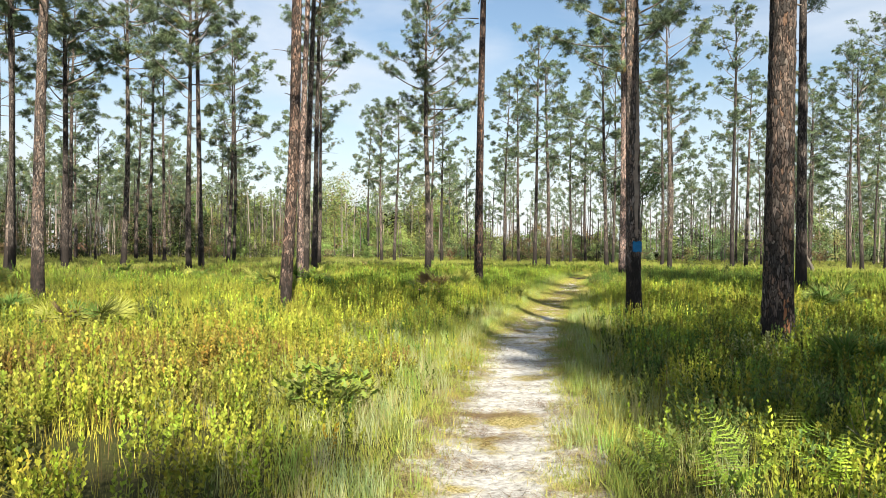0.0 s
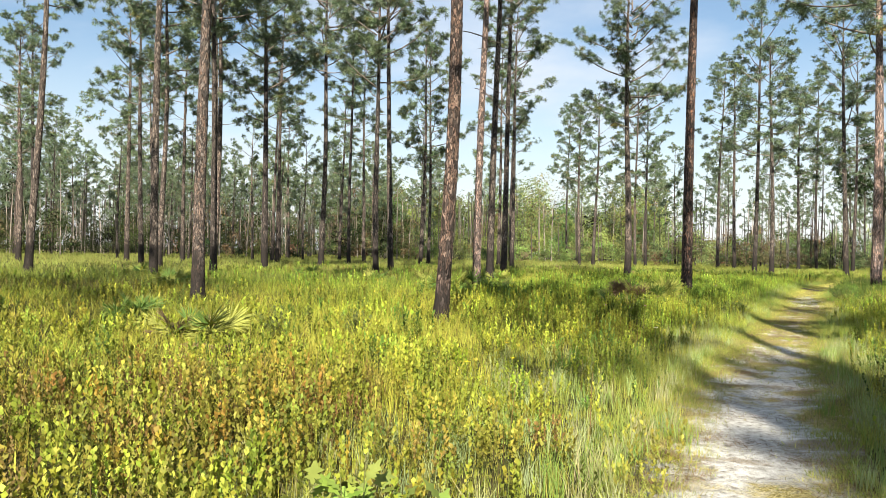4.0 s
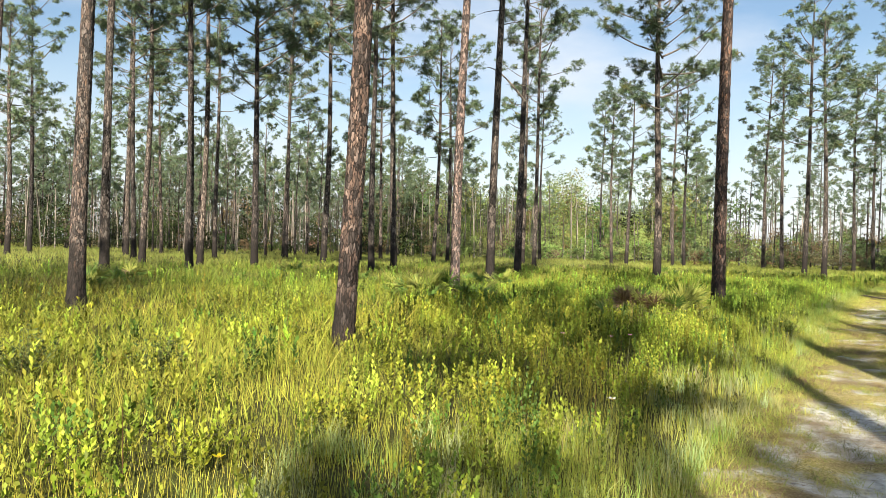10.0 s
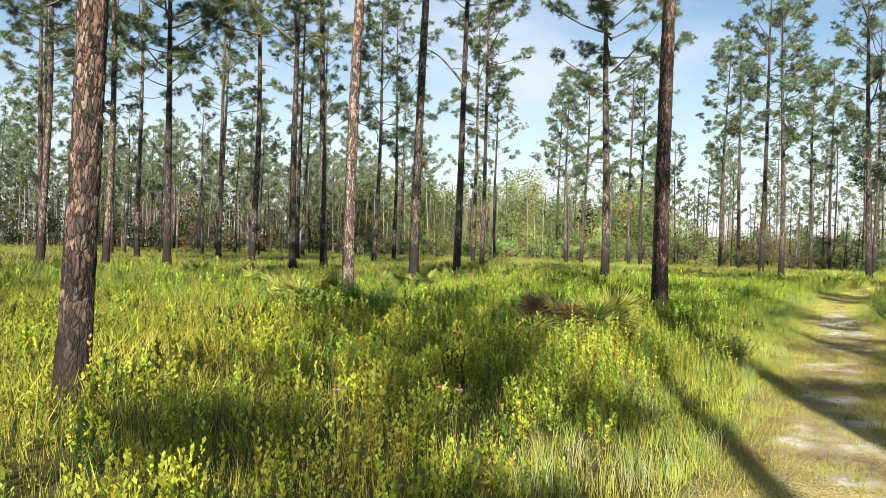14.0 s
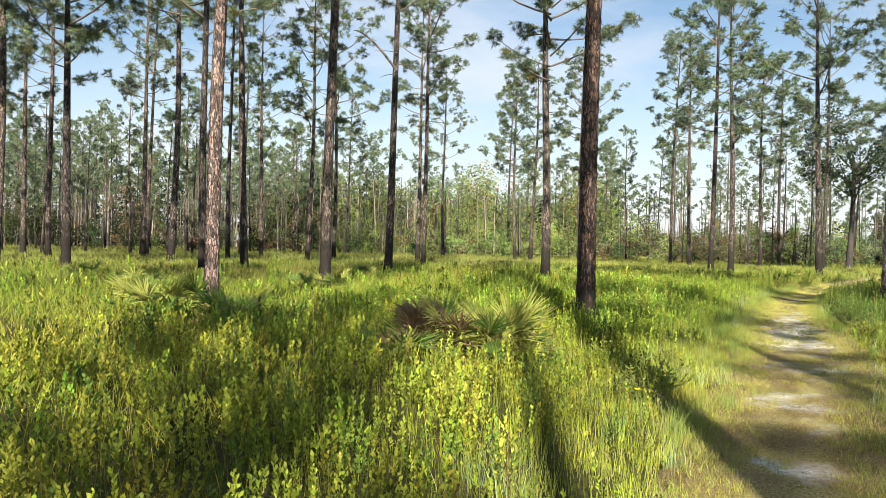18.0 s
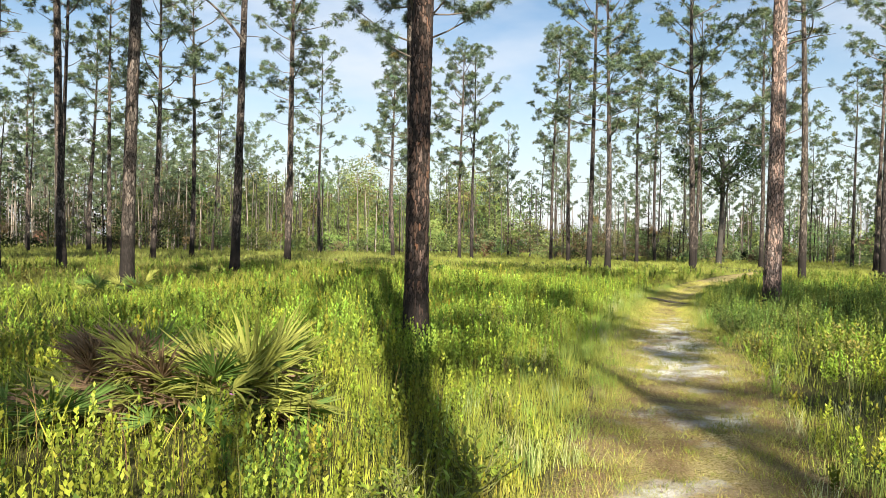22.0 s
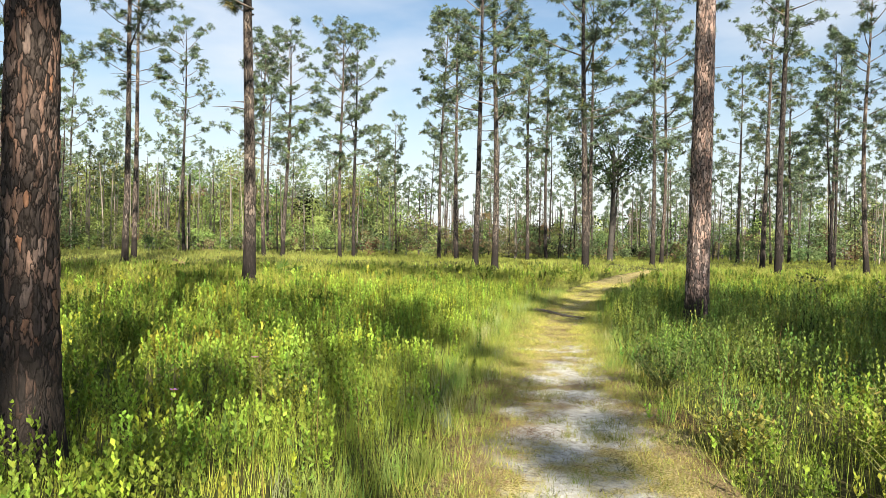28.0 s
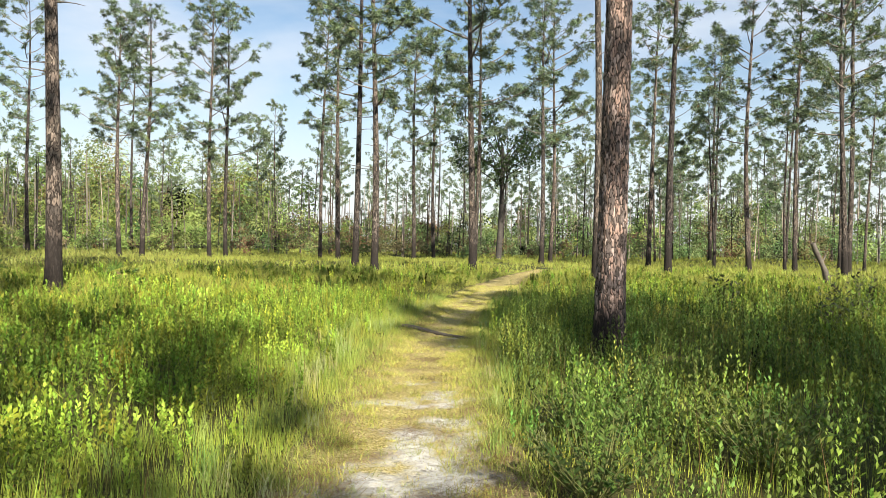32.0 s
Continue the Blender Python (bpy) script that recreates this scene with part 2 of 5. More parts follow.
def trail_material():
    """White sand trodden into grey, with needle litter and short yellow turf that grows in along the way."""
    m, ns, ls = mat_new("trail_sand")
    pos = ns.new("ShaderNodeNewGeometry").outputs["Position"]
    at = ns.new("ShaderNodeAttribute")
    at.attribute_name = "turf"
    sep = ns.new("ShaderNodeSeparateColor")
    ls.new(at.outputs["Color"], sep.inputs["Color"])
    grain, lumps, blot, tiny = noise_of(ns, ls, pos, 160.0, 3), noise_of(ns, ls, pos, 14.0, 6, 0.7), noise_of(ns, ls, pos, 2.3, 5, 0.62), noise_of(ns, ls, pos, 55.0, 4, 0.7)
    sand = ramp(ns, ls, lumps, [(0.30, (0.12, 0.10, 0.08)), (0.42, (0.42, 0.40, 0.36)), (0.60, (0.68, 0.665, 0.63))])
    sand = mixed(ns, ls, 0.5, sand, ramp(ns, ls, grain, [(0.3, (0.7, 0.7, 0.7)), (0.7, (1.15, 1.15, 1.15))]), "MULTIPLY")
    needles = ramp(ns, ls, tiny, [(0.3, (0.10, 0.07, 0.04)), (0.55, (0.24, 0.17, 0.09)), (0.75, (0.40, 0.32, 0.20))])
    turf = ramp(ns, ls, tiny, [(0.32, (0.05, 0.042, 0.018)), (0.47, (0.31, 0.255, 0.085)), (0.64, (0.58, 0.49, 0.26))])
    f1 = ns.new("ShaderNodeMath")
    f1.operation = "ADD"
    ls.new(blot, f1.inputs[0])
    ls.new(sep.outputs["Red"], f1.inputs[1])
    f2 = ns.new("ShaderNodeMath")
    f2.operation = "MULTIPLY_ADD"
    ls.new(lumps, f2.inputs[0])
    f2.inputs[1].default_value = 0.45
    ls.new(f1.outputs["Value"], f2.inputs[2])
    col = mixed(ns, ls, ramp(ns, ls, f2.outputs["Value"], [(0.80, (0, 0, 0)), (0.98, (1, 1, 1))]), sand, turf)
    g1 = ns.new("ShaderNodeMath")
    g1.operation = "MULTIPLY_ADD"
    ls.new(tiny, g1.inputs[0])
    g1.inputs[1].default_value = 0.5
    ls.new(sep.outputs["Green"], g1.inputs[2])
    col = mixed(ns, ls, ramp(ns, ls, g1.outputs["Value"], [(0.55, (0, 0, 0)), (0.8, (0.9, 0.9, 0.9))]), col, needles)
    h1 = ns.new("ShaderNodeMath")
    h1.operation = "MULTIPLY_ADD"
    ls.new(lumps, h1.inputs[0])
    h1.inputs[1].default_value = 0.9
    ls.new(sep.outputs["Blue"], h1.inputs[2])
    soil = ramp(ns, ls, tiny, [(0.32, (0.03, 0.026, 0.012)), (0.5, (0.13, 0.115, 0.045)), (0.68, (0.34, 0.29, 0.16))])
    col = mixed(ns, ls, ramp(ns, ls, h1.outputs["Value"], [(0.86, (0, 0, 0)), (1.0, (1, 1, 1))]), col, soil)
    return finish(m, ns, ls, col, 0.95, lumps, 0.9, 0.035, spec=0.1)


M_GROUND, M_TRAIL = ground_material(), trail_material()
M_GRASS, M_HERB = leaf_material("grass_blades", 0.16, 0.65, 0.15), leaf_material("herb_leaves", 0.22, 0.6, 0.18)
M_NEEDLE = leaf_material("pine_needles", 0.14, 0.5, 0.35)
M_WOODS = leaf_material("woodland_leaves", 0.25, 0.8, 0.1)
M_FROND = leaf_material("palmetto_fronds", 0.3, 0.6, 0.2)
M_BARK_FAR = bark_material("pine_bark_distant", (0.20, 0.172, 0.152), (0.20, 0.182, 0.165), size=1.6, char=2.4, flake=(0.34, 0.27, 0.22), tone=1.05)
M_LIMB = plain_material("pine_limb_bark", (0.09, 0.075, 0.065), (0.24, 0.20, 0.165), 12.0)
M_PALE = slender_bark_material()
M_DEAD = plain_material("weathered_dead_wood", (0.05, 0.042, 0.036), (0.17, 0.145, 0.12), 14.0)
M_STEM = plain_material("green_stems", (0.09, 0.11, 0.03), (0.20, 0.20, 0.07), 30.0)
M_BLAZE = plain_material("blue_blaze_paint", (0.008, 0.10, 0.24), (0.015, 0.19, 0.40), 60.0, 0.7)
M_OAKBARK = plain_material("oak_bark", (0.03, 0.027, 0.024), (0.09, 0.08, 0.07), 9.0)


# ---- mesh helpers ----
def tri_mesh(name, verts, faces, tint=None, attr="tint"):
    me = bpy.data.meshes.new(name)
    verts, faces = np.ascontiguousarray(verts, np.float32), np.ascontiguousarray(faces, np.int32)
    k = faces.shape[1]
    me.vertices.add(len(verts))
    me.vertices.foreach_set("co", verts.ravel())
    me.loops.add(faces.size)
    me.loops.foreach_set("vertex_index", faces.ravel())
    me.polygons.add(len(faces))
    me.polygons.foreach_set("loop_start", np.arange(0, faces.size, k, dtype=np.int32))
    if tint is not None:
        col = me.color_attributes.new(attr, "FLOAT_COLOR", "POINT")
        col.data.foreach_set("color", np.c_[tint, np.ones(len(tint))].astype(np.float32).ravel())
    me.update(calc_edges=True)
    return me


def mesh_thing(name, me, material, parent=None, label="", smooth=False):
    if not me.materials:
        me.materials.append(material)
    if smooth:
        me.polygons.foreach_set("use_smooth", np.ones(len(me.polygons), bool))
    ob = new(name, me)
    ob.parent = parent
    if label:
        ob["label"] = label
    return ob


def tube(pts, radii, sides=6):
    """Verts and quads of a tube along points."""
    pts, radii = np.asarray(pts, float), np.asarray(radii, float)
    d = np.gradient(pts, axis=0)
    d /= np.linalg.norm(d, axis=1)[:, None] + 1e-9
    ref = np.where(np.abs(d[:, 2:3]) > 0.9, [[1.0, 0, 0]], [[0, 0, 1.0]])
    u = np.cross(d, ref)
    u /= np.linalg.norm(u, axis=1)[:, None] + 1e-9
    v = np.cross(d, u)
    a = np.linspace(0, 2 * np.pi, sides, endpoint=False)
    ring = pts[:, None] + radii[:, None, None] * (u[:, None] * np.cos(a)[None, :, None] + v[:, None] * np.sin(a)[None, :, None])
    i, j = np.meshgrid(np.arange(len(pts) - 1), np.arange(sides), indexing="ij")
    jn = (j + 1) % sides
    f = np.stack([i * sides + j, i * sides + jn, (i + 1) * sides + jn, (i + 1) * sides + j], -1).reshape(-1, 4)
    return ring.reshape(-1, 3), f


def joined(pieces):
    vs, fs, n = [], [], 0
    for v, f in pieces:
        vs.append(v)
        fs.append(f + n)
        n += len(v)
    return np.concatenate(vs), np.concatenate(fs)


def jitter_tint(r, base, n, spread=0.18, hue=0.08):
    t = 0.8 * np.asarray(base, float) * (1 + r.normal(0, spread, (n, 1)))
    return np.clip(t * (1 + r.normal(0, hue, (n, 3))), 0.004, 0.9)


# ---- ground and trail ----
gx = np.concatenate([np.linspace(-420, -70, 14), np.linspace(-62, 72, 170), np.linspace(80, 440, 14)])
gy = np.concatenate([np.linspace(-320, -40, 10), np.linspace(-34, 112, 182), np.linspace(120, 620, 16)])
GX, GY = np.meshgrid(gx, gy)
gv = np.stack([GX, GY, ground_z(GX, GY) - 0.03 * (off_trail(GX, GY) < 0.7)], -1).reshape(-1, 3)
gi, gj = np.meshgrid(np.arange(len(gy) - 1), np.arange(len(gx) - 1), indexing="ij")
gq = (gi * len(gx) + gj).ravel()
gf = np.stack([gq, gq + 1, gq + len(gx) + 1, gq + len(gx)], -1)
tagged(mesh_thing("ground", tri_mesh("ground", gv, gf), M_GROUND, smooth=True), "sandy forest floor with litter under the grass", "ground", kind="structure")

py = np.concatenate([np.arange(-28, 2, 0.3), np.arange(2, 40, 0.07), np.arange(40, 69, 0.2)])
pu = np.linspace(-1.4, 1.4, 34)
PY, PU = np.meshgrid(py, pu, indexing="ij")
half = (np.interp(PY, TY, TR) - np.interp(PY, TY, TL)) / 2
PX = (np.interp(PY, TY, TL) + np.interp(PY, TY, TR)) / 2 + PU * half
PA = np.abs(PU)
PZ = 0.022 - 0.022 * np.clip(1 - PU ** 2, 0, 1) + 0.008 * wave(PX, PY, 0.35, 13) + 0.005 * wave(PX, PY, 0.12, 14)
PZ = np.where(PA > 1.36, -0.02, PZ + ground_z(PX, PY))
# where turf (red) and needle litter (green) take the sand; distance from the edge (blue)
turf = np.interp(PY, [-30, 11, 15, 19, 24, 27, 30, 33, 36, 40, 70], [0.0, 0.0, 0.10, 0.30, 0.32, 0.18, 0.06, 0.12, 0.40, 0.48, 0.5]) + 0.16 * np.clip(PA, 0, 1) ** 3 + 0.12 * wave(PX, PY, 1.2, 15) + 0.13 * wave(PX, PY, 0.45, 25)
litt = np.interp(PY, [-30, 8, 12, 15, 19, 24, 28, 32, 40, 70], [0.12, 0.14, 0.18, 0.30, 0.38, 0.40, 0.33, 0.25, 0.22, 0.2]) + 0.34 * np.clip(PA - 0.5, 0, 0.6) + 0.10 * wave(PX, PY, 0.9, 16) + 0.09 * wave(PX, PY, 0.3, 17) + np.clip(0.34 * wave(PX * 0.3, PY, 0.32, 27) - 0.10, 0, 0.3) * np.interp(PY, [0, 14, 18, 27, 30], [1, 1, 0.4, 0.4, 0.8])
rim = np.clip((PA - 1) * half + 0.36 + 0.12 * wave(PX, PY, 0.9, 18) + 0.10 * wave(PX, PY, 0.3, 19), 0, 1)
pq = (np.arange(len(py) - 1)[:, None] * len(pu) + np.arange(len(pu) - 1)[None]).ravel()
pf = np.stack([pq, pq + 1, pq + len(pu) + 1, pq + len(pu)], -1)
tme = tri_mesh("trail", np.stack([PX, PY, PZ], -1).reshape(-1, 3), pf, np.stack([turf, litt, rim], -1).reshape(-1, 3), "turf")
tagged(mesh_thing("path", tme, M_TRAIL, smooth=True), "narrow white-sand footpath with needle litter and yellow turf", "path", kind="structure")


# ---- pines ----
def bark_relief(a, z, r, seed):
    """How far a long flaky plate stands out at angle a and height z."""
    w, h = 0.055, 0.14
    n = max(8, int(round(2 * np.pi * r / w)))
    u, v = a / (2 * np.pi) * n, z / h
    rr = np.random.default_rng(seed)
    tab = rr.uniform(0, 1, (n, 160, 3))
    f1, f2, lift = np.full(u.shape, 9.0), np.full(u.shape, 9.0), np.zeros(u.shape)
    cu, cv = np.floor(u).astype(int), np.floor(v).astype(int)
    for du in (-1, 0, 1):
        for dv in (-1, 0, 1):
            iu, iv = (cu + du) % n, (cv + dv) % 160
            d = np.hypot(u - (cu + du + 0.15 + 0.7 * tab[iu, iv, 0]), v - (cv + dv + 0.1 + 0.8 * tab[iu, iv, 1]))
            near = d < f1
            f2 = np.where(near, f1, np.minimum(f2, d))
            lift = np.where(near, tab[iu, iv, 2], lift)
            f1 = np.where(near, d, f1)
    return np.clip((f2 - f1) / 0.28, 0, 1) ** 0.6 * (0.55 + 0.45 * lift) + 0.10 * (rr.uniform(0, 1, u.shape) - 0.5)


def trunk_mesh(name, h, r0, sides, step, seed, relief=0.0, top_detail=9.0):
    r = np.random.default_rng(seed)
    z = np.concatenate([np.arange(-0.15, top_detail, step), np.linspace(top_detail, h, 12)])
    k = np.clip(z / h, 0, 1)
    rad = r0 * (1 - 0.62 * k - 0.30 * k ** 4) + r0 * 0.32 * np.exp(-np.clip(z, 0, None) / 0.28) + r0 * 0.08 * np.exp(-z / 1.5)
    p1, p2, am = r.uniform(0, 6), r.uniform(0, 6), r.uniform(0.05, 0.14)
    cx, cy = am * np.sin(z / h * 5 + p1) - am * math.sin(p1), am * np.sin(z / h * 6 + p2) - am * math.sin(p2)
    a = np.linspace(0, 2 * np.pi, sides, endpoint=False)
    A, Z = np.meshgrid(a, z)
    R = np.repeat(rad[:, None], sides, 1)
    R = R * (1 + 0.05 * np.sin(2 * A + p1) + 0.03 * np.sin(5 * A + Z * 0.6) + 0.06 * np.exp(-np.clip(Z, 0, None) / 0.3) * np.sin(4 * A + p2))
    if relief:
        R = R + relief * (bark_relief(A, Z + 1.0, r0, seed) - 0.6) * np.clip((top_detail + 1 - Z) / 3, 0.0, 1)
    v = np.stack([cx[:, None] + R * np.cos(A), cy[:, None] + R * np.sin(A), Z], -1).reshape(-1, 3)
    i, j = np.meshgrid(np.arange(len(z) - 1), np.arange(sides), indexing="ij")
    jn = (j + 1) % sides
    f = np.stack([i * sides + j, i * sides + jn, (i + 1) * sides + jn, (i + 1) * sides + j], -1).reshape(-1, 4)
    return tri_mesh(name, v, f)


def crown_meshes(seed, h, base, spread, limbs, per_tuft, width, length_=0.30):
    """Limbs and round needle tufts of a longleaf pine of height h, crown from base upwards."""
    r = np.random.default_rng(seed)
    wood, tips = [], []
    az = r.uniform(0, 6.28)
    for i in range(limbs):
        k = (i + r.uniform(0, 1)) / limbs
        z0 = base + (h - 0.6 - base) * k ** 0.9
        az += 2.4 + r.normal(0, 0.35)
        length = spread * 1.12 * math.sqrt(max(0.07, 1 - (2 * k - 0.8) ** 2 / 1.5)) * r.uniform(0.5, 1.1)
        rise = math.radians(r.uniform(-4, 26) + 44 * k ** 1.5)
        s = np.linspace(0, 1, 6 if width < 0.03 else 4)
        bend = r.normal(0, 0.25)
        out = length * s * math.cos(rise)
        dz = length * (s * math.sin(rise) + 0.30 * s ** 2.6)
        ang = az + bend * s ** 1.5
        p = np.stack([out * np.cos(ang), out * np.sin(ang), z0 + dz], -1)
        rb = 0.015 + 0.013 * length
        wood.append(tube(p, rb * (1 - 0.8 * s), 5 if width < 0.03 else 3))
        n = max(2, int(1.75 * length))
        for q in range(n):      # a rounded clump of tufts on each side branch
            t = 0.45 + 0.55 * (q + r.uniform(0.3, 1.0)) / n
            at_ = np.array([np.interp(t, s, p[:, c]) for c in range(3)])
            turn = az + r.normal(0, 1.0)
            e = at_ + np.array([math.cos(turn), math.sin(turn), r.uniform(0.2, 0.9)]) * r.uniform(0.15, 0.75) * (1.3 - 0.6 * t)
            if width < 0.05:
                wood.append(tube(np.stack([at_, e]), [0.014, 0.006], 3))
            big = r.uniform(0.28, 0.52)
            for _ in range(7):
                d2 = r.normal(0, 1, 3)
                d2 /= np.linalg.norm(d2)
                tips.append((e + d2 * big * r.uniform(0.3, 1.0) * np.array([1, 1, 0.7]), d2 + np.array([0, 0, 0.5])))
        tips.append((p[-1], np.array([math.cos(az), math.sin(az), 0.6])))
    for _ in range(10):
        tips.append((np.array([r.normal(0, 0.22), r.normal(0, 0.22), h - r.uniform(0, 1.1)]), np.array([0, 0, 1.0])))
    stubs = []
    for i in range(4):      # bare dead stubs under the crown
        z0, a, l = base - r.uniform(0.3, 3.2), r.uniform(0, 6.28), r.uniform(0.4, 1.5)
        s = np.linspace(0, 1, 4)
        stubs.append(tri_mesh("dead_branch", *tube(np.stack([l * s * math.cos(a), l * s * math.sin(a), z0 + l * (0.25 * s - 0.2 * s ** 2)], -1), 0.025 * (1 - 0.75 * s), 4)))
    c = np.array([t[0] for t in tips])
    d = np.array([t[1] for t in tips])
    n = len(c)
    cc, dd = np.repeat(c, per_tuft, 0), np.repeat(d, per_tuft, 0)
    cc = cc + r.normal(0, 0.035, cc.shape)
    m = len(cc)
    rnd = r.normal(0, 1, (m, 3))
    rnd /= np.linalg.norm(rnd, axis=1)[:, None]
    way = dd * 0.5 + rnd
    way /= np.linalg.norm(way, axis=1)[:, None]
    side = np.cross(way, r.normal(0, 1, (m, 3)))
    side /= np.linalg.norm(side, axis=1)[:, None]
    ln = length_ * r.uniform(0.65, 1.25, (m, 1))
    v = np.stack([cc + side * width * 0.6, cc - side * width * 0.6, cc + way * ln + [0, 0, -0.03]], 1)
    v[:, :2] += (way * ln * 0.12)[:, None]
    v = v.reshape(-1, 3)
    f = np.arange(3 * m).reshape(-1, 3)
    tuft = jitter_tint(r, (0.165, 0.222, 0.13), n, 0.28, 0.05)
    yellow = r.uniform(0, 1, n) < 0.06
    tuft[yellow] = jitter_tint(r, (0.21, 0.21, 0.06), int(yellow.sum()))
    tint = np.repeat(np.repeat(tuft, per_tuft, 0) * r.uniform(0.8, 1.2, (m, 1)), 3, 0)
    wv, wf = joined([(a, np.c_[b]) for a, b in wood])
    return tri_mesh("branchwork", wv, wf), tri_mesh("crown", v, f, tint), stubs


# h, crown base, spread, limbs
FORMS = [(22.5, 11.0, 3.2, 34), (24.0, 13.5, 2.8, 30), (21.0, 9.5, 3.3, 36), (23.0, 12.5, 2.5, 28), (20.0, 10.0, 2.9, 32), (25.0, 14.0, 3.3, 34), (24.0, 19.0, 1.4, 14)]
NEAR_CROWN = [crown_meshes(100 + i, *f, 42, 0.0225, 0.26) for i, f in enumerate(FORMS)]
FAR_CROWN = [crown_meshes(200 + i, f[0], f[1] - 2.0, f[2], 25, 20, 0.040, 0.29) for i, f in enumerate(FORMS)]
WOOD_CROWN = [crown_meshes(250 + i, f[0], f[1] - 4.0, f[2] * 1.05, 22, 10, 0.075, 0.33) for i, f in enumerate(FORMS[:6])]
DEEP_CROWN = [crown_meshes(270 + i, f[0], f[1] - 5.5, f[2] * 1.15, 20, 5, 0.12, 0.42) for i, f in enumerate(FORMS[:4])]


def bow_upright(top, slope):
    """Bends a leaning pine back towards the vertical above its lowest four metres."""
    for ob in top.children:
        ob.data = ob.data.copy()
        n = len(ob.data.vertices)
        v = np.zeros(n * 3, np.float32)
        ob.data.vertices.foreach_get("co", v)
        v = v.reshape(-1, 3)
        z = v[:, 2] * ob.scale[2] - 4
        dx = -slope * (np.sqrt(z * z + 1) + z) / 2
        a = ob.rotation_euler[2]
        v[:, 0] += dx * math.cos(a) / ob.scale[0]
        v[:, 1] -= dx * math.sin(a) / ob.scale[1]
        ob.data.vertices.foreach_set("co", v.ravel())
        ob.data.update()


def pine(x, y, r0, form, turn=0.0, scale=1.0, lean=(0.0, 0.0), near=None, seed=0, label="", thin=False, wide=1.2):
    """A pine on the ground at x, y; lean in degrees to +x and to +y."""
    h = FORMS[form][0]
    top = new("pine_tree")
    if near:
        me = trunk_mesh("trunk", h * scale, r0, 64, 0.04, seed, 0.022)
        mesh_thing("trunk", me, near, top, smooth=False)
    else:
        mesh_thing("trunk", trunk_mesh("trunk", h * scale, r0, 14, 0.6, seed), M_BARK_FAR, top, smooth=True)
    for nm, me, mt in zip(("branchwork", "crown"), (FAR_CROWN if thin else NEAR_CROWN)[form][:2], (M_LIMB, M_NEEDLE)):
        ob = tagged(mesh_thing(nm, me, mt, top), kind="stuff")
        ob.rotation_euler, ob.scale = (0, 0, turn), (scale * wide, scale * wide, scale)
    for me in (FAR_CROWN if thin else NEAR_CROWN)[form][2]:
        ob = mesh_thing("dead_branch", me, M_DEAD, top, "bare dead branch")
        ob.rotation_euler, ob.scale = (0, 0, turn), (scale, scale, scale)
    top.matrix_basis = pose(x, y, float(ground_z(np.array(x), np.array(y))), -lean[1], lean[0], 0)
    return tagged(top, label or "tall longleaf pine with scaly red-brown bark and sooty foot", "tree", "pines of the open wood")


# the pines nearest to the path: x, y, trunk radius, form, lean, label, bark: plates, ground tone, flakes, brightness,
# height of the soot (with shade on the blazed pine)
FLAKY = ((0.22, 0.15, 0.12), (0.15, 0.125, 0.115), (0.56, 0.40, 0.32))
GREYED, RUSTY, ROSY = ((0.17, 0.13, 0.11), (0.15, 0.135, 0.125), (0.30, 0.19, 0.13)), ((0.22, 0.145, 0.115), (0.16, 0.13, 0.118), (0.48, 0.25, 0.15)), ((0.37, 0.265, 0.225), (0.30, 0.25, 0.235), (0.47, 0.32, 0.265))
NEAR_PINES = [
    (5.62, 10.18, 0.20, 6, (0.2, 0.0), "stout pine with grey-brown bark and an orange scar at its foot", GREYED, 0.62, 0.7),
    # soot reaches up to the blaze to stand in for shade on this trunk
    (5.06, 14.80, 0.142, 6, (-0.2, 0.0), "longleaf pine with a peeled pale strip and a blue paint blaze", GREYED, 1.05, 1.9),
    (3.48, 29.02, 0.175, 1, (-0.6, 0.0), "longleaf pine with orange bark plates and a fire-blackened foot", RUSTY, 0.62, 1.2),
    (-2.66, 18.02, 0.134, 5, (3.6, 0.0), "leaning longleaf pine with flaky red-brown bark", FLAKY, 0.62, 1.1),
    (-9.97, 21.08, 0.17, 4, (0.4, 0.0), "longleaf pine with grey-brown bark beside a palmetto", GREYED, 0.85, 1.6),
    (-3.54, 27.98, 0.138, 0, (0.3, 0.0), "longleaf pine with pale pinkish bark above a palmetto", ROSY, 0.67, 0.25),
    (11.64, 35.91, 0.195, 2, (-0.4, 0.0), "pine with pinkish scaly bark and black foot beside the path", ROSY, 0.80, 0.9),
]
for i, (x, y, r0, form, lean, lab, (plate, grey, flake), tone, soot_shade_h) in enumerate(NEAR_PINES):
    tree = pine(x, y, r0, form, 1.1 * i, 1.0, lean, bark_material("pine_bark", plate, grey, 1.0, soot_shade_h, flake, tone, True), 300 + i, lab)
    if lean[0] > 2:
        bow_upright(tree, 0.036)

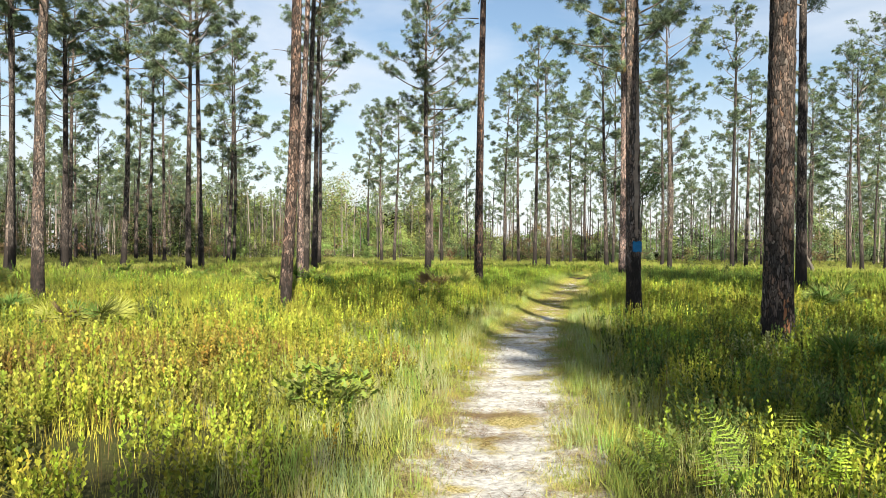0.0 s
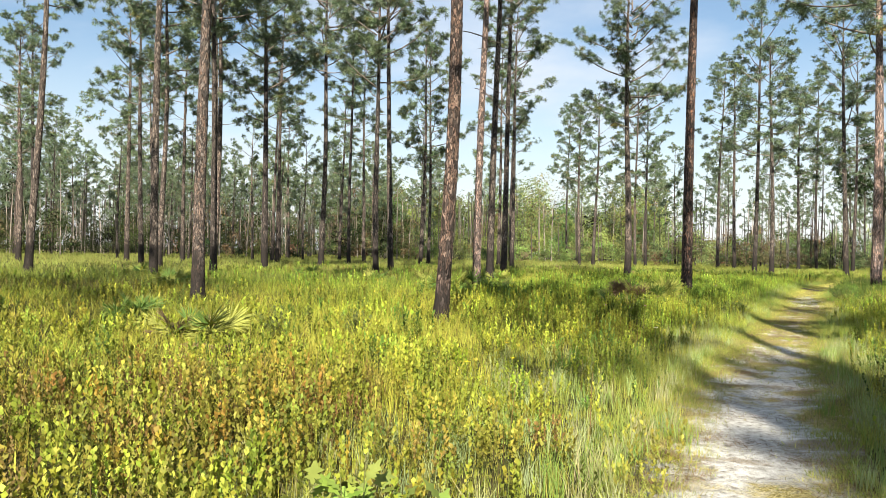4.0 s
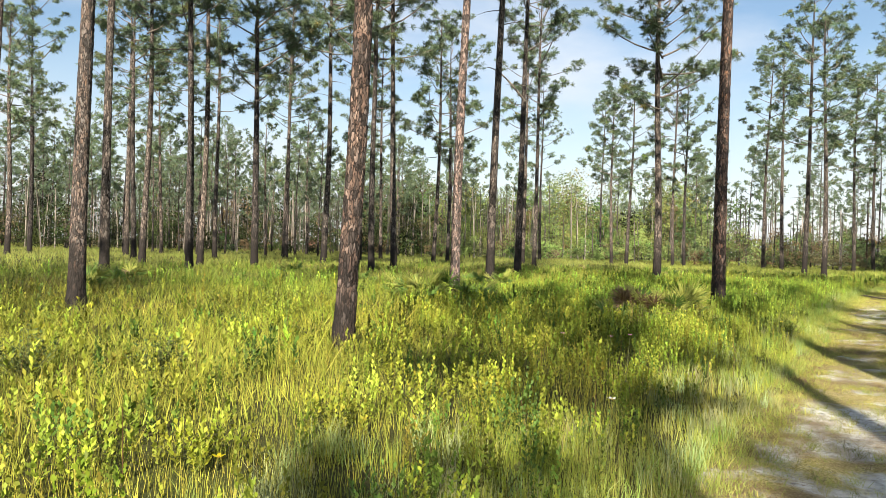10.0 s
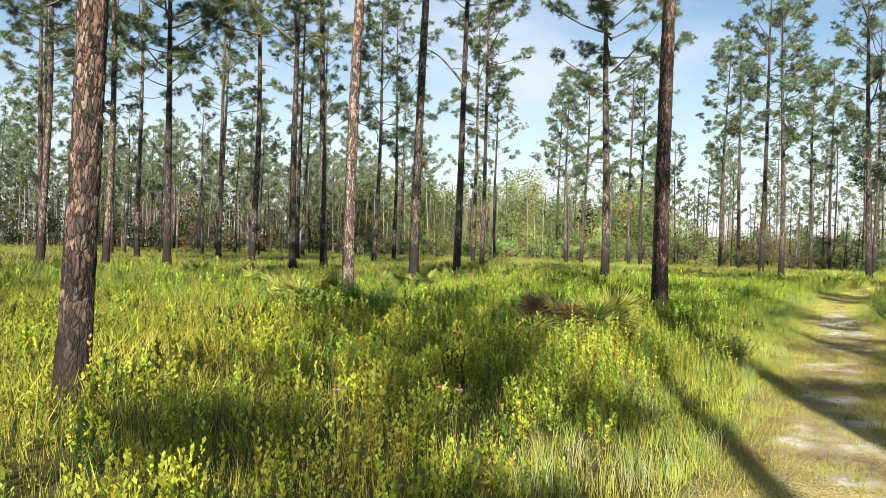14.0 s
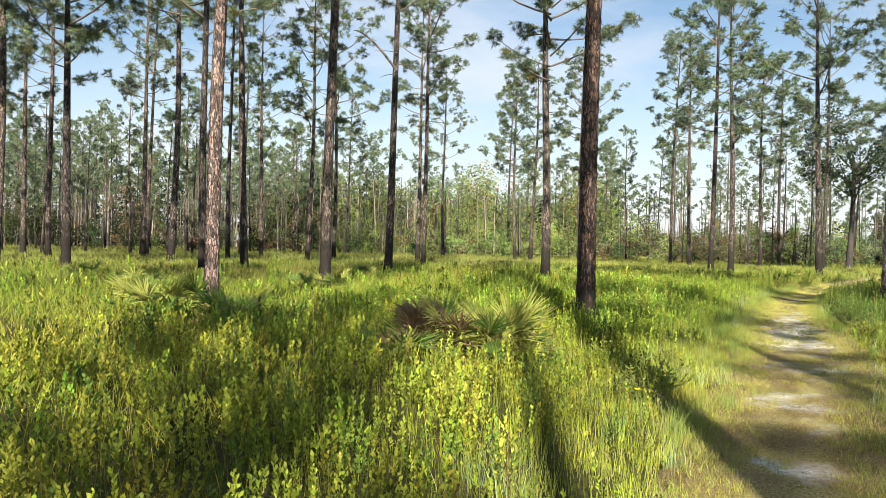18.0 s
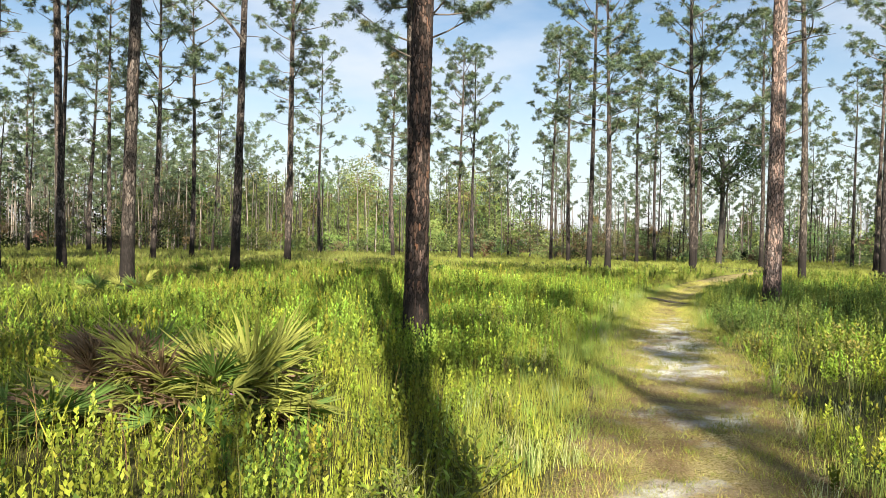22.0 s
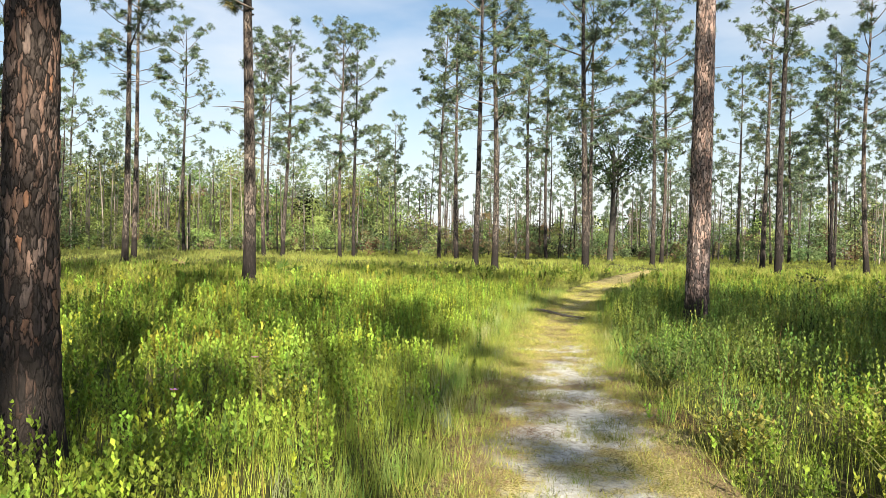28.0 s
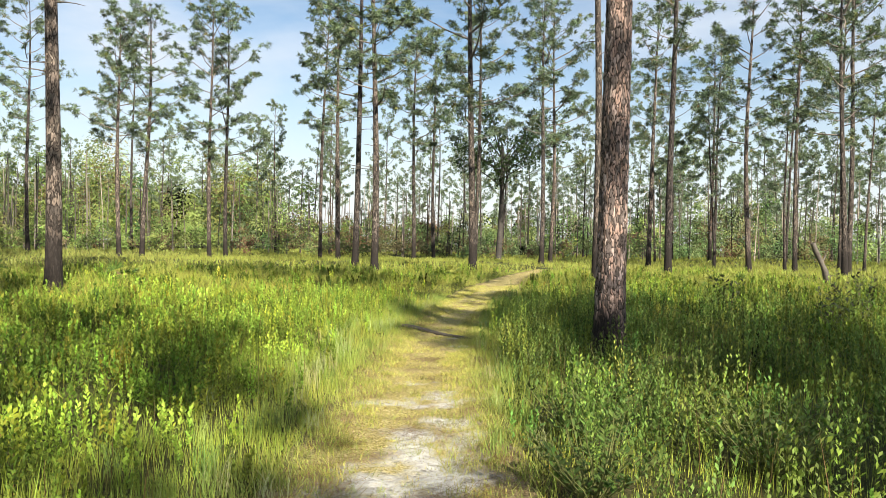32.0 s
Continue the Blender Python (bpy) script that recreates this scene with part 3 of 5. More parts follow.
# pines of the middle distance: x, y
MID_PINES = [(2.37, 48.63), (-4.45, 37.45), (-5.37, 50.04), (-6.7, 66.5), (-18.87, 32.39), (-20.2, 39.9), (13.93, 64), (21.15, 53.9), (30.3, 62.6), (19.4, 64.4), (41.5, 69.7), (-20, 55.3),
             (-12.2, 44.3), (-9.4, 78.1), (-1.3, 87), (0.2, 88), (-20.3, 46.4), (-39.4, 59.2), (-28.8, 66.6), (-26.9, 34.1), (-26.9, 45.0), (-39, 92), (-29.7, 86), (-10.6, 100),
             (-12.96, 50.15), (14.03, 70.67), (15.46, 87.81), (5.1, 92), (6.4, 94), (26.1, 96.2), (46.5, 95), (53, 96), (15.9, 27.1), (42.1, 62.1), (55.5, 75.8), (56.5, 94.2),
             (-33, 52), (22, 88), (24.5, 79), (33, 84), (-16.2, 75.2), (-24, 78), (-31.96, 72.3), (-44, 70), (-48, 58), (-37, 64), (-31, 59), (-21.5, 66),
             (-42, 50), (-13.83, 61.93), (-3.83, 114.7), (14.89, 95.7), (-23.4, 45.6), (31.3, 82.0), (48.9, 68.5), (47.5, 72.0), (41.6, 82.5)]
# unseen pines added behind and beside the start, whose crowns shade the ground: x, y, form; two of them lean
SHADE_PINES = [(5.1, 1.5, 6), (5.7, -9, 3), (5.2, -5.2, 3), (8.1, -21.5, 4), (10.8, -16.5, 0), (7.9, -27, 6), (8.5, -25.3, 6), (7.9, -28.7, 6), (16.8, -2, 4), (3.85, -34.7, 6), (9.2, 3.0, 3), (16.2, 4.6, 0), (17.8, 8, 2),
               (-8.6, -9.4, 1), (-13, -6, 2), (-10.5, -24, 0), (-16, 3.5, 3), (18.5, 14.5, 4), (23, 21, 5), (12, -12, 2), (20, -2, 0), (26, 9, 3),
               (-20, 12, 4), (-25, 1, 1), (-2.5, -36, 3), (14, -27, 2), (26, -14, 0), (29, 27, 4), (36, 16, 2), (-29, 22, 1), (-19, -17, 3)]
mr = np.random.default_rng(21)
for i, (x, y) in enumerate(MID_PINES):
    pine(x, y, 0.19 * mr.uniform(0.86, 1.08), int(mr.integers(0, 6)), mr.uniform(0, 6.28), mr.uniform(0.9, 1.06), (mr.normal(0, 0.9), mr.normal(0, 0.9)), None, 400 + i, thin=math.hypot(x - 4, y - 16) > 48)
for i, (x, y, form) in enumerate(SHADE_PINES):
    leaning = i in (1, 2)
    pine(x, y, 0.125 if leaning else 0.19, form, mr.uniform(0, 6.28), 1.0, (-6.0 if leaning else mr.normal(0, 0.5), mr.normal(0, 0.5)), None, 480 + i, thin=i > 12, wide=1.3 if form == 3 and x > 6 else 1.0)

# the far wood: shared forms, thinner with distance
far_src = []
for i, (h, base, *_r) in enumerate(FORMS[:6]):
    top = new("pine_tree")
    mesh_thing("trunk", trunk_mesh("trunk", h, 0.165, 8, 2.0, 900 + i), M_BARK_FAR, top, smooth=True)
    tagged(mesh_thing("branchwork", WOOD_CROWN[i][0], M_LIMB, top), kind="stuff")
    tagged(mesh_thing("crown", WOOD_CROWN[i][1], M_NEEDLE, top), kind="stuff")
    tagged(top, "distant slender pine with a small open crown", "tree", "pines of the far wood")
    far_src.append(top)
taken = [(a, b) for a, b, *_r in MID_PINES]
fr = np.random.default_rng(33)
placed = 0
while placed < 195:
    ang, d = fr.uniform(-58, 58) if placed % 4 else fr.uniform(-58, -18), math.sqrt(fr.uniform(66 ** 2, 158 ** 2))
    x, y = 4 + d * math.sin(radians(ang)), 16 + d * math.cos(radians(ang))
    if d < 88 and -28 < ang < 26:
        continue
    if -15 < ang < 2.5 and (d < 112 or placed % 2):      # an opening with young growth ahead
        continue
    if min((x - a) ** 2 + (y - b) ** 2 for a, b in taken) < 9 or abs(float(off_trail(np.array(x), np.array(y)))) < 1.2 and y < 70:
        continue
    taken.append((x, y))
    m = pose(x, y, float(ground_z(np.array(x), np.array(y))), fr.normal(0, 1.2), fr.normal(0, 1.2), fr.uniform(0, 360)) @ Matrix.Scale(fr.uniform(0.72, 1.0), 4)
    if placed < 6:
        far_src[placed].matrix_basis = m
    else:
        copy_thing(far_src[placed % 6], m)
    placed += 1


def deep_pines():
    """Crowns of the pines too far back to count."""
    r = np.random.default_rng(58)
    vs, ts = [], []
    while len(vs) < 190:
        ang, d = r.uniform(-60, 60), math.sqrt(r.uniform(104 ** 2, 190 ** 2))
        if -15 < ang < 2.5 and r.uniform() < 0.6 or ang > 6.5 and r.uniform() < (0.8 if ang < 10 else 0.35):
            continue
        me = DEEP_CROWN[int(r.integers(0, 4))][1]
        v, t = np.zeros(len(me.vertices) * 3, np.float32), np.zeros(len(me.vertices) * 4, np.float32)
        me.vertices.foreach_get("co", v)
        me.color_attributes["tint"].data.foreach_get("color", t)
        a, k = r.uniform(0, 6.28), r.uniform(0.62, 0.98)
        v = v.reshape(-1, 3) * k
        vs.append(v @ np.array([[math.cos(a), math.sin(a), 0], [-math.sin(a), math.cos(a), 0], [0, 0, 1]]) + [4 + d * math.sin(radians(ang)), 16 + d * math.cos(radians(ang)), 0])
        ts.append(t.reshape(-1, 4)[:, :3] * r.uniform(0.8, 1.2))
    v = np.concatenate(vs)
    ob = mesh_thing("far_crowns", tri_mesh("far_crowns", v, np.arange(len(v)).reshape(-1, 3), np.concatenate(ts)), M_NEEDLE)
    tagged(ob, "green pine crowns deep in the distant wood", "woods", kind="stuff")


deep_pines()


# ---- far undergrowth: a belt of saplings and shrubs behind the trunks ----
def far_woods():
    """Shrubs and broadleaf saplings: each a heap of rounded puffs of leaves turned to the light; tint holds shade by
    bearing.
    """
    r = np.random.default_rng(51)
    vs, ts = [], []
    for n, per, puffs, dmin, dmax, low, high, s0 in ((1250, 50, 5, 86, 128, 1.2, 4.6, 0.105), (760, 54, 10, 116, 180, 7.0, 8.0, 0.20)):
        deg = r.uniform(-64, 64, n)
        tall = low > 5
        if tall:
            deg = np.where(r.uniform(0, 1, n) < 0.45, r.uniform(-24, 4, n), deg)
        d = np.sqrt(r.uniform(dmin ** 2, dmax ** 2, n))
        x, y = 4 + d * np.sin(np.radians(deg)), 16 + d * np.cos(np.radians(deg))
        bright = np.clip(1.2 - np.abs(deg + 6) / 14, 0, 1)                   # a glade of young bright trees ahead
        side = np.interp(deg, [-64, -26, -20, 2, 6, 7, 10, 14, 64], [0.95, 0.95, 1.05, 1.0, 0.8, 0.45, 0.45, 0.6, 0.65] if tall else [1.4, 1.4, 1.3, 1.2, 1.0, 0.7, 0.8, 1.1, 1.15])
        hgt = np.clip((low + high * r.uniform(0, 1, n) ** 1.2) * (1 + 0.3 * wave(x, y, 18, 52)) * side, 0.7, 17)
        k = np.repeat(np.arange(n), puffs)
        u = r.uniform(0.12, 0.92, len(k))
        pr = (0.13 * hgt[k] + 0.5) * r.uniform(0.6, 1.2, len(k))
        spread = (0.20 * hgt[k] + 0.6) * np.interp(u, [0, 0.4, 1], [0.7, 1.0, 0.25]) * np.sqrt(r.uniform(0, 1, len(k)))
        a = r.uniform(0, 2 * np.pi, len(k))
        pc = np.stack([x[k] + spread * np.cos(a), y[k] + spread * np.sin(a), np.maximum(hgt[k] * u, pr * 0.5)], -1)
        q = np.repeat(np.arange(len(k)), per)
        m = len(q)
        out = r.normal(0, 1, (m, 3))
        out /= np.linalg.norm(out, axis=1)[:, None]
        out[:, 2] = np.where(out[:, 2] < -0.5, -out[:, 2], out[:, 2])
        c = pc[q] + out * (pr[q] * r.uniform(0.55, 1.1, m))[:, None]
        nrm = out + np.array([0.05, -0.35, 0.35]) + r.normal(0, 0.45, (m, 3))
        e1 = np.cross(nrm, r.normal(0, 1, (m, 3)))
        e1 /= np.linalg.norm(e1, axis=1)[:, None]
        e2 = np.cross(nrm, e1)
        e2 /= np.linalg.norm(e2, axis=1)[:, None]
        size = s0 * r.uniform(0.6, 1.4, (m, 1))
        vs.append(np.stack([c - e1 * size, c + e1 * size * 0.8, c + e2 * size * 1.3], 1).reshape(-1, 3))
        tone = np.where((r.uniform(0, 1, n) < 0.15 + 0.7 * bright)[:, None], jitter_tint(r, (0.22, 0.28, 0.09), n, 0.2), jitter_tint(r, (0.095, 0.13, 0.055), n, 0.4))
        # shade of the left wood and brightness of the right, put into the tint
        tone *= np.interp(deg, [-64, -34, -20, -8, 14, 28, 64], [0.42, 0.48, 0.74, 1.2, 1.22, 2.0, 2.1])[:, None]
        dry = (r.uniform(0, 1, n) < 0.16) | ((deg > 2) & (deg < 16) & (r.uniform(0, 1, n) < 0.25))
        tone[dry] = jitter_tint(r, (0.20, 0.145, 0.085), int(dry.sum()), 0.2)
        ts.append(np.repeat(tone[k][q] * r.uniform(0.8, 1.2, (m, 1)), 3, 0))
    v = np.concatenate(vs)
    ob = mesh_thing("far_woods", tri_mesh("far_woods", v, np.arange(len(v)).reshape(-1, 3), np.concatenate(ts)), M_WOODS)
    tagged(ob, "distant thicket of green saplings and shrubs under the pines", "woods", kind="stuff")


far_woods()


def thin_trunks():
    """Slender far trunks too many to count."""
    r = np.random.default_rng(57)
    pieces = []
    for _ in range(1050):
        ang, d = radians(r.uniform(-60, 60) if _ % 3 else r.uniform(-50, -8)), math.sqrt(r.uniform(92 ** 2, 150 ** 2))
        x, y, h = 4 + d * math.sin(ang), 16 + d * math.cos(ang), r.uniform(6, 11)
        lx, ly = r.normal(0, 0.25), r.normal(0, 0.25)
        pieces.append(tube([(x, y, -0.3), (x + lx * 0.4, y + ly * 0.4, h * 0.5), (x + lx, y + ly, h)], [r.uniform(0.07, 0.13), 0.07, 0.03], 4))
    v, f = joined(pieces)
    tagged(mesh_thing("far_trunks", tri_mesh("far_trunks", v, f), M_PALE, smooth=True), "slender pale trunks deep in the distant wood", "woods", kind="stuff")


thin_trunks()


# ---- grass and herbs ----
def field_points(r, n, xs, ys, keep):
    x, y = r.uniform(*xs, n), r.uniform(*ys, n)
    k = keep(x, y) > r.uniform(0, 1, n)
    return x[k], y[k]


def walk_distance(x, y):
    """Metres from the line walked, taken on ahead along the trail."""
    wx = np.interp(y, np.r_[WALK_Y, 32, 42], np.r_[WALK_X, 8.4, 11.6])
    ahead = np.clip(y - 42, 0, None)
    return np.hypot(np.abs(x - wx) * 0.95, np.clip(3.0 - y, 0, None) * 2.5 + ahead)


def field_tint(r, x, y, n):
    """Colour of the growth: yellow-green, fresh green, blue-green, with golden and russet drifts."""
    t = jitter_tint(r, (0.45, 0.42, 0.07), n, 0.2)
    a, b, c = wave(x, y, 3.5, 61), wave(x, y, 9.0, 62), wave(x, y, 1.4, 63)
    fresh = np.clip(0.45 + 0.9 * a + 0.5 * c + 0.5 * np.clip((y - 13) / 4, 0, 1), 0, 1)[:, None]
    t = t * (1 - fresh) + jitter_tint(r, (0.325, 0.375, 0.05), n, 0.2) * fresh
    t = t * (1 + 0.42 * wave(x, y, 0.5, 64) + 0.22 * wave(x, y, 1.7, 65))[:, None].clip(0.35, 1.6)
    m = (0.8 * meadow(x, y) * (r.uniform(0, 1, n) < 0.9))[:, None]
    t = t * (1 - m) + jitter_tint(r, (0.43, 0.43, 0.075), n, 0.14) * m
    # golden herbs left of the start, russet seed heads farther out
    g = golden(x, y) * (r.uniform(0, 1, n) < 0.40)
    t = t * (1 - g[:, None]) + jitter_tint(r, (0.43, 0.37, 0.07), n, 0.2) * g[:, None]
    far = np.clip((np.hypot(x - 3, y - 14) - 9) / 14, 0, 1) * np.interp(x - 0.12 * y, [-14, -5], [1.0, 0.25])
    rus = (np.clip(0.55 + 1.0 * b + 0.5 * c, 0, 1) * far * (r.uniform(0, 1, n) < 0.85))[:, None]
    t = t * (1 - rus) + jitter_tint(r, (0.19, 0.145, 0.06), n, 0.25) * rus
    green = (0.55 * np.clip((y - 24) / 5, 0, 1) * np.clip((46 - y) / 8, 0, 1) * (r.uniform(0, 1, n) < 0.8))[:, None]
    t = t * (1 - green) + jitter_tint(r, (0.24, 0.36, 0.06), n, 0.25) * green
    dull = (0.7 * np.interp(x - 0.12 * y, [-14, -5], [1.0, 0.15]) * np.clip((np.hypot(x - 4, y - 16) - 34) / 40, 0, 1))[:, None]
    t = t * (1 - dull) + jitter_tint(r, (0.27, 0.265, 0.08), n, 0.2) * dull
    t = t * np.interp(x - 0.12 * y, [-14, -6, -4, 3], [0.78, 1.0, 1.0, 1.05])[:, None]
    away = (0.6 * np.clip((np.hypot(x - 4, y - 16) - 22) / 25, 0, 1))[:, None]
    t = t * (1 - away) + jitter_tint(r, (0.33, 0.38, 0.10), n, 0.18) * away
    # pale dry wiregrass beside the trail
    o = off_trail(x, y)
    p = (np.clip(1.25 - o / 1.5, 0, 1) * np.interp(y, [0, 14, 20, 40], [0.75, 0.6, 0.25, 0.25]) * (r.uniform(0, 1, n) < 0.75))[:, None]
    return t * (1 - p) + jitter_tint(r, (0.41, 0.42, 0.14), n, 0.16) * p


def blades(name, r, x, y, height, width, label, flat=False, tint=None, arch=0.35):
    n = len(x)
    h = height * r.uniform(0.55, 1.25, n)
    w = width * r.uniform(0.7, 1.3, n)
    a, b = r.uniform(0, 2 * np.pi, n), r.uniform(0, 2 * np.pi, n)
    bend = h * arch * r.uniform(0.2, 1.4, n)
    z = ground_z(x, y) - 0.02
    side = np.stack([np.cos(a) * w, np.sin(a) * w, 0 * w], -1)
    base = np.stack([x, y, z], -1)
    tip = base + np.stack([np.cos(b) * bend, np.sin(b) * bend, h], -1)
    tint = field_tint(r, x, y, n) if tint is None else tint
    if flat:
        v = np.stack([base - side, base + side, tip], 1).reshape(-1, 3)
        f = np.arange(3 * n).reshape(-1, 3)
        tv = np.repeat(tint, 3, 0)
    else:
        mid = base + np.stack([np.cos(b) * bend * 0.32, np.sin(b) * bend * 0.32, h * 0.6], -1)
        v = np.stack([base - side, base + side, mid - side * 0.8, mid + side * 0.8, tip], 1).reshape(-1, 3)
        k = 5 * np.arange(n)[:, None]
        f = np.concatenate([k + [0, 1, 3], k + [0, 3, 2], k + [2, 3, 4]])
        tv = np.repeat(tint, 5, 0)
    return tagged(mesh_thing(name, tri_mesh(name, v, f, tv), M_GRASS), label, "grass", kind="stuff")


gr = np.random.default_rng(71)


def golden(x, y):
    """The drift of golden-leaved bushes left of the start."""
    return np.clip(1.5 - np.hypot((x + 3.4) / 3.0, (y - 8.6) / 1.9), 0, 1)


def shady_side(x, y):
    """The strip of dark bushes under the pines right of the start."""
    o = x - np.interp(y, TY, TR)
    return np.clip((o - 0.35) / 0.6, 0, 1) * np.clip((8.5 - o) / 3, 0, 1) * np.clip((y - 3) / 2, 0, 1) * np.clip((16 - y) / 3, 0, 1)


def lush(x, y):
    """Where leafy plants crowd out the grass: left of the start, and the field's green end."""
    near = np.clip(1.5 - np.hypot((x + 2.0) / 2.0, (y - 4.6) / 1.4), 0, 1)
    end = np.clip((y - 24.5) / 3, 0, 1) * np.clip(0.55 + 0.6 * wave(x, y, 1.6, 98), 0, 1)
    mid = np.clip(1.5 - np.hypot((x - 0.8) / 2.6, (y - 19.5) / 5.0), 0, 1) * 0.8
    return np.clip(near + end + mid + 0.8 * golden(x, y) + 0.75 * shady_side(x, y), 0, 1) * np.clip((off_trail(x, y) - 0.2) / 0.7, 0, 1)


def meadow(x, y):
    """The open stretch of fine soft grass with few herbs, left of the path."""
    return np.clip(1.5 - np.hypot((x + 3.6) / 3.6, (y - 15.2) / 4.2), 0, 1)


def growth(x, y):
    """Height of the grass, in metres: low beside the trail, taller out in the field."""
    o = off_trail(x, y)
    return (0.12 + 0.24 * np.clip(o / 1.6, 0, 1) ** 0.8) * (1 + 0.28 * wave(x, y, 2.2, 81) + 0.18 * wave(x, y, 0.8, 82))


def palm_gap(x, y):
    """Growth keeps out of the big palmetto clump beside the path."""
    return np.clip(np.hypot((x - 1.8) / 1.35, (y - 24.25) / 1.1) - 0.6, 0, 1)


def bushy_edge(x, y):
    """1 where leafy bushes come right up to the trail's far edge, with hardly any grass between."""
    return (x > (np.interp(y, TY, TL) + np.interp(y, TY, TR)) / 2) * np.clip((y - 21.5) / 2, 0, 1) * np.clip((33 - y) / 3, 0, 1)


def near_keep(x, y):
    d, o = walk_distance(x, y), off_trail(x, y)
    clump = np.clip(0.50 + 0.75 * wave(x, y, 0.40, 83) + 0.25 * wave(x, y, 1.5, 85), 0.22, 1)
    return np.maximum(np.clip(1.25 - d / 8.5, 0, 1), 0.75 * meadow(x, y)) * np.maximum(clump, 0.8 * meadow(x, y)) * np.clip(0.5 + o / 0.6, 0, 1) * (o > -0.28) * (1 - 0.8 * lush(x, y)) * (1 - 0.6 * bushy_edge(x, y)) * np.clip(0.35 + palm_gap(x, y), 0, 1) * np.clip(1.0 - 0.35 * (o - 0.8), 0.55, 1)


x, y = field_points(gr, 2700000, (-8, 20), (1.0, 48), near_keep)
blades("grass_near", gr, x, y, growth(x, y) * gr.uniform(0.45, 1.0, len(x)) * (1 - 0.3 * meadow(x, y)), 0.0027, "knee-high yellow-green grass in loose tufts along the path", True, arch=0.24)
x, y = field_points(gr, 430000, (-30, 34), (3, 66), lambda x, y: np.clip(walk_distance(x, y) / 5 - 0.6, 0, 1) * np.clip(1.5 - walk_distance(x, y) / 26, 0, 1) * (off_trail(x, y) > 0.05))
blades("grass_field", gr, x, y, growth(x, y) * 0.85, 0.008, "yellow-green grass of the open pine wood", True, arch=0.8)
x, y = field_points(gr, 400000, (-95, 115), (2, 150), lambda x, y: np.clip(walk_distance(x, y) / 14 - 1.0, 0, 1) * (off_trail(x, y) > 0.1) * (np.abs(x - 4) < 24 + 1.05 * np.clip(y - 4, 0, 300)))
blades("grass_far", gr, x, y, growth(x, y) * 0.85, 0.024, "grass of the far field between the trunks", True, arch=0.7)
# coarse grass behind the start
x, y = field_points(gr, 30000, (-16, 16), (-16, 3.5), lambda x, y: (off_trail(x, y) > 0.1) * np.clip(0.9 - np.abs(x) / 30, 0, 1))
blades("grass_behind", gr, x, y, growth(x, y) * 0.9, 0.014, "yellow-green grass behind the start of the walk", True, arch=0.8)
# pale straw tussocks at the trail's edge
cx, cy = field_points(gr, 26000, (-4, 15), (2, 46), lambda x, y: ((off_trail(x, y) > -0.28) & (off_trail(x, y) < np.where((y > 6) & (y < 14), 2.6, 1.3))) * np.clip(0.55 + 0.7 * wave(x, y, 0.8, 86), 0.05, 1) * np.where(y < 17, 0.75, 0.45) * np.clip(0.35 + off_trail(x, y) / 0.3, 0, 1) * (1 - 0.75 * bushy_edge(x, y)))
k = 34
x, y = np.repeat(cx, k) + gr.normal(0, 0.045, len(cx) * k), np.repeat(cy, k) + gr.normal(0, 0.045, len(cx) * k)
straw = jitter_tint(gr, (0.42, 0.46, 0.22), len(cx), 0.16)
fresh = gr.uniform(0, 1, len(cx)) < np.where(cy < 17, 0.3, 0.8)
straw[fresh] = jitter_tint(gr, (0.27, 0.36, 0.09), int(fresh.sum()), 0.18)
blades("wiregrass_tussocks", gr, x, y, 0.25, 0.0021, "pale straw-green wiregrass tussocks at the path's edge", tint=np.repeat(straw, k, 0), arch=0.42)
# short turf upon the trail
x, y = field_points(gr, 2900000, (-2, 17), (3, 52), lambda x, y: (off_trail(x, y) < 0.1) * np.clip(np.interp(y, [0, 14, 18, 26, 31, 36, 52], [0.05, 0.12, 0.7, 0.75, 0.45, 1.0, 1.0]) * (0.55 + 0.9 * wave(x, y, 0.4, 84)) + 0.6 * np.clip(1 + off_trail(x, y) / 0.3, 0, 1), 0, 1))
blades("trail_turf", gr, x, y, np.where(off_trail(x, y) > -0.35, 0.075, 0.045), 0.0035, "short yellow-green turf on the footpath", True, tint=jitter_tint(gr, (0.42, 0.39, 0.11), len(x), 0.32) * np.interp(y, [31, 36], [1.0, 1.3])[:, None] * np.array([1.0, 1.04, 1.0]), arch=0.8)


# short pale grass that frays the trail's edges
x, y = field_points(gr, 2200000, (-2, 15), (2, 46), lambda x, y: (1 - 0.65 * bushy_edge(x, y)) * np.clip(1 - np.abs(off_trail(x, y) - 0.02) / 0.42, 0, 1) * np.clip(0.6 + 0.8 * wave(x, y, 0.45, 87) + 0.4 * wave(x, y, 0.15, 88), 0, 1))
fringe = jitter_tint(gr, (0.41, 0.42, 0.12), len(x), 0.2)
fresh = gr.uniform(0, 1, len(x)) < 0.4
fringe[fresh] = jitter_tint(gr, (0.30, 0.37, 0.07), int(fresh.sum()), 0.2)
blades("edge_grass", gr, x, y, 0.05 + 0.10 * np.clip(off_trail(x, y) + 0.3, 0, 0.6) / 0.5, 0.0035, "short pale grass fraying the edges of the footpath", True, tint=fringe, arch=0.7)
# small tufts that have taken root on the trodden turf
cx, cy = field_points(gr, 26000, (1, 12), (13, 37), lambda x, y: (off_trail(x, y) < -0.05) * np.clip(0.1 + 0.9 * wave(x, y, 0.5, 90), 0.02, 1))
x, y = np.repeat(cx, 14) + gr.normal(0, 0.026, len(cx) * 14), np.repeat(cy, 14) + gr.normal(0, 0.026, len(cx) * 14)
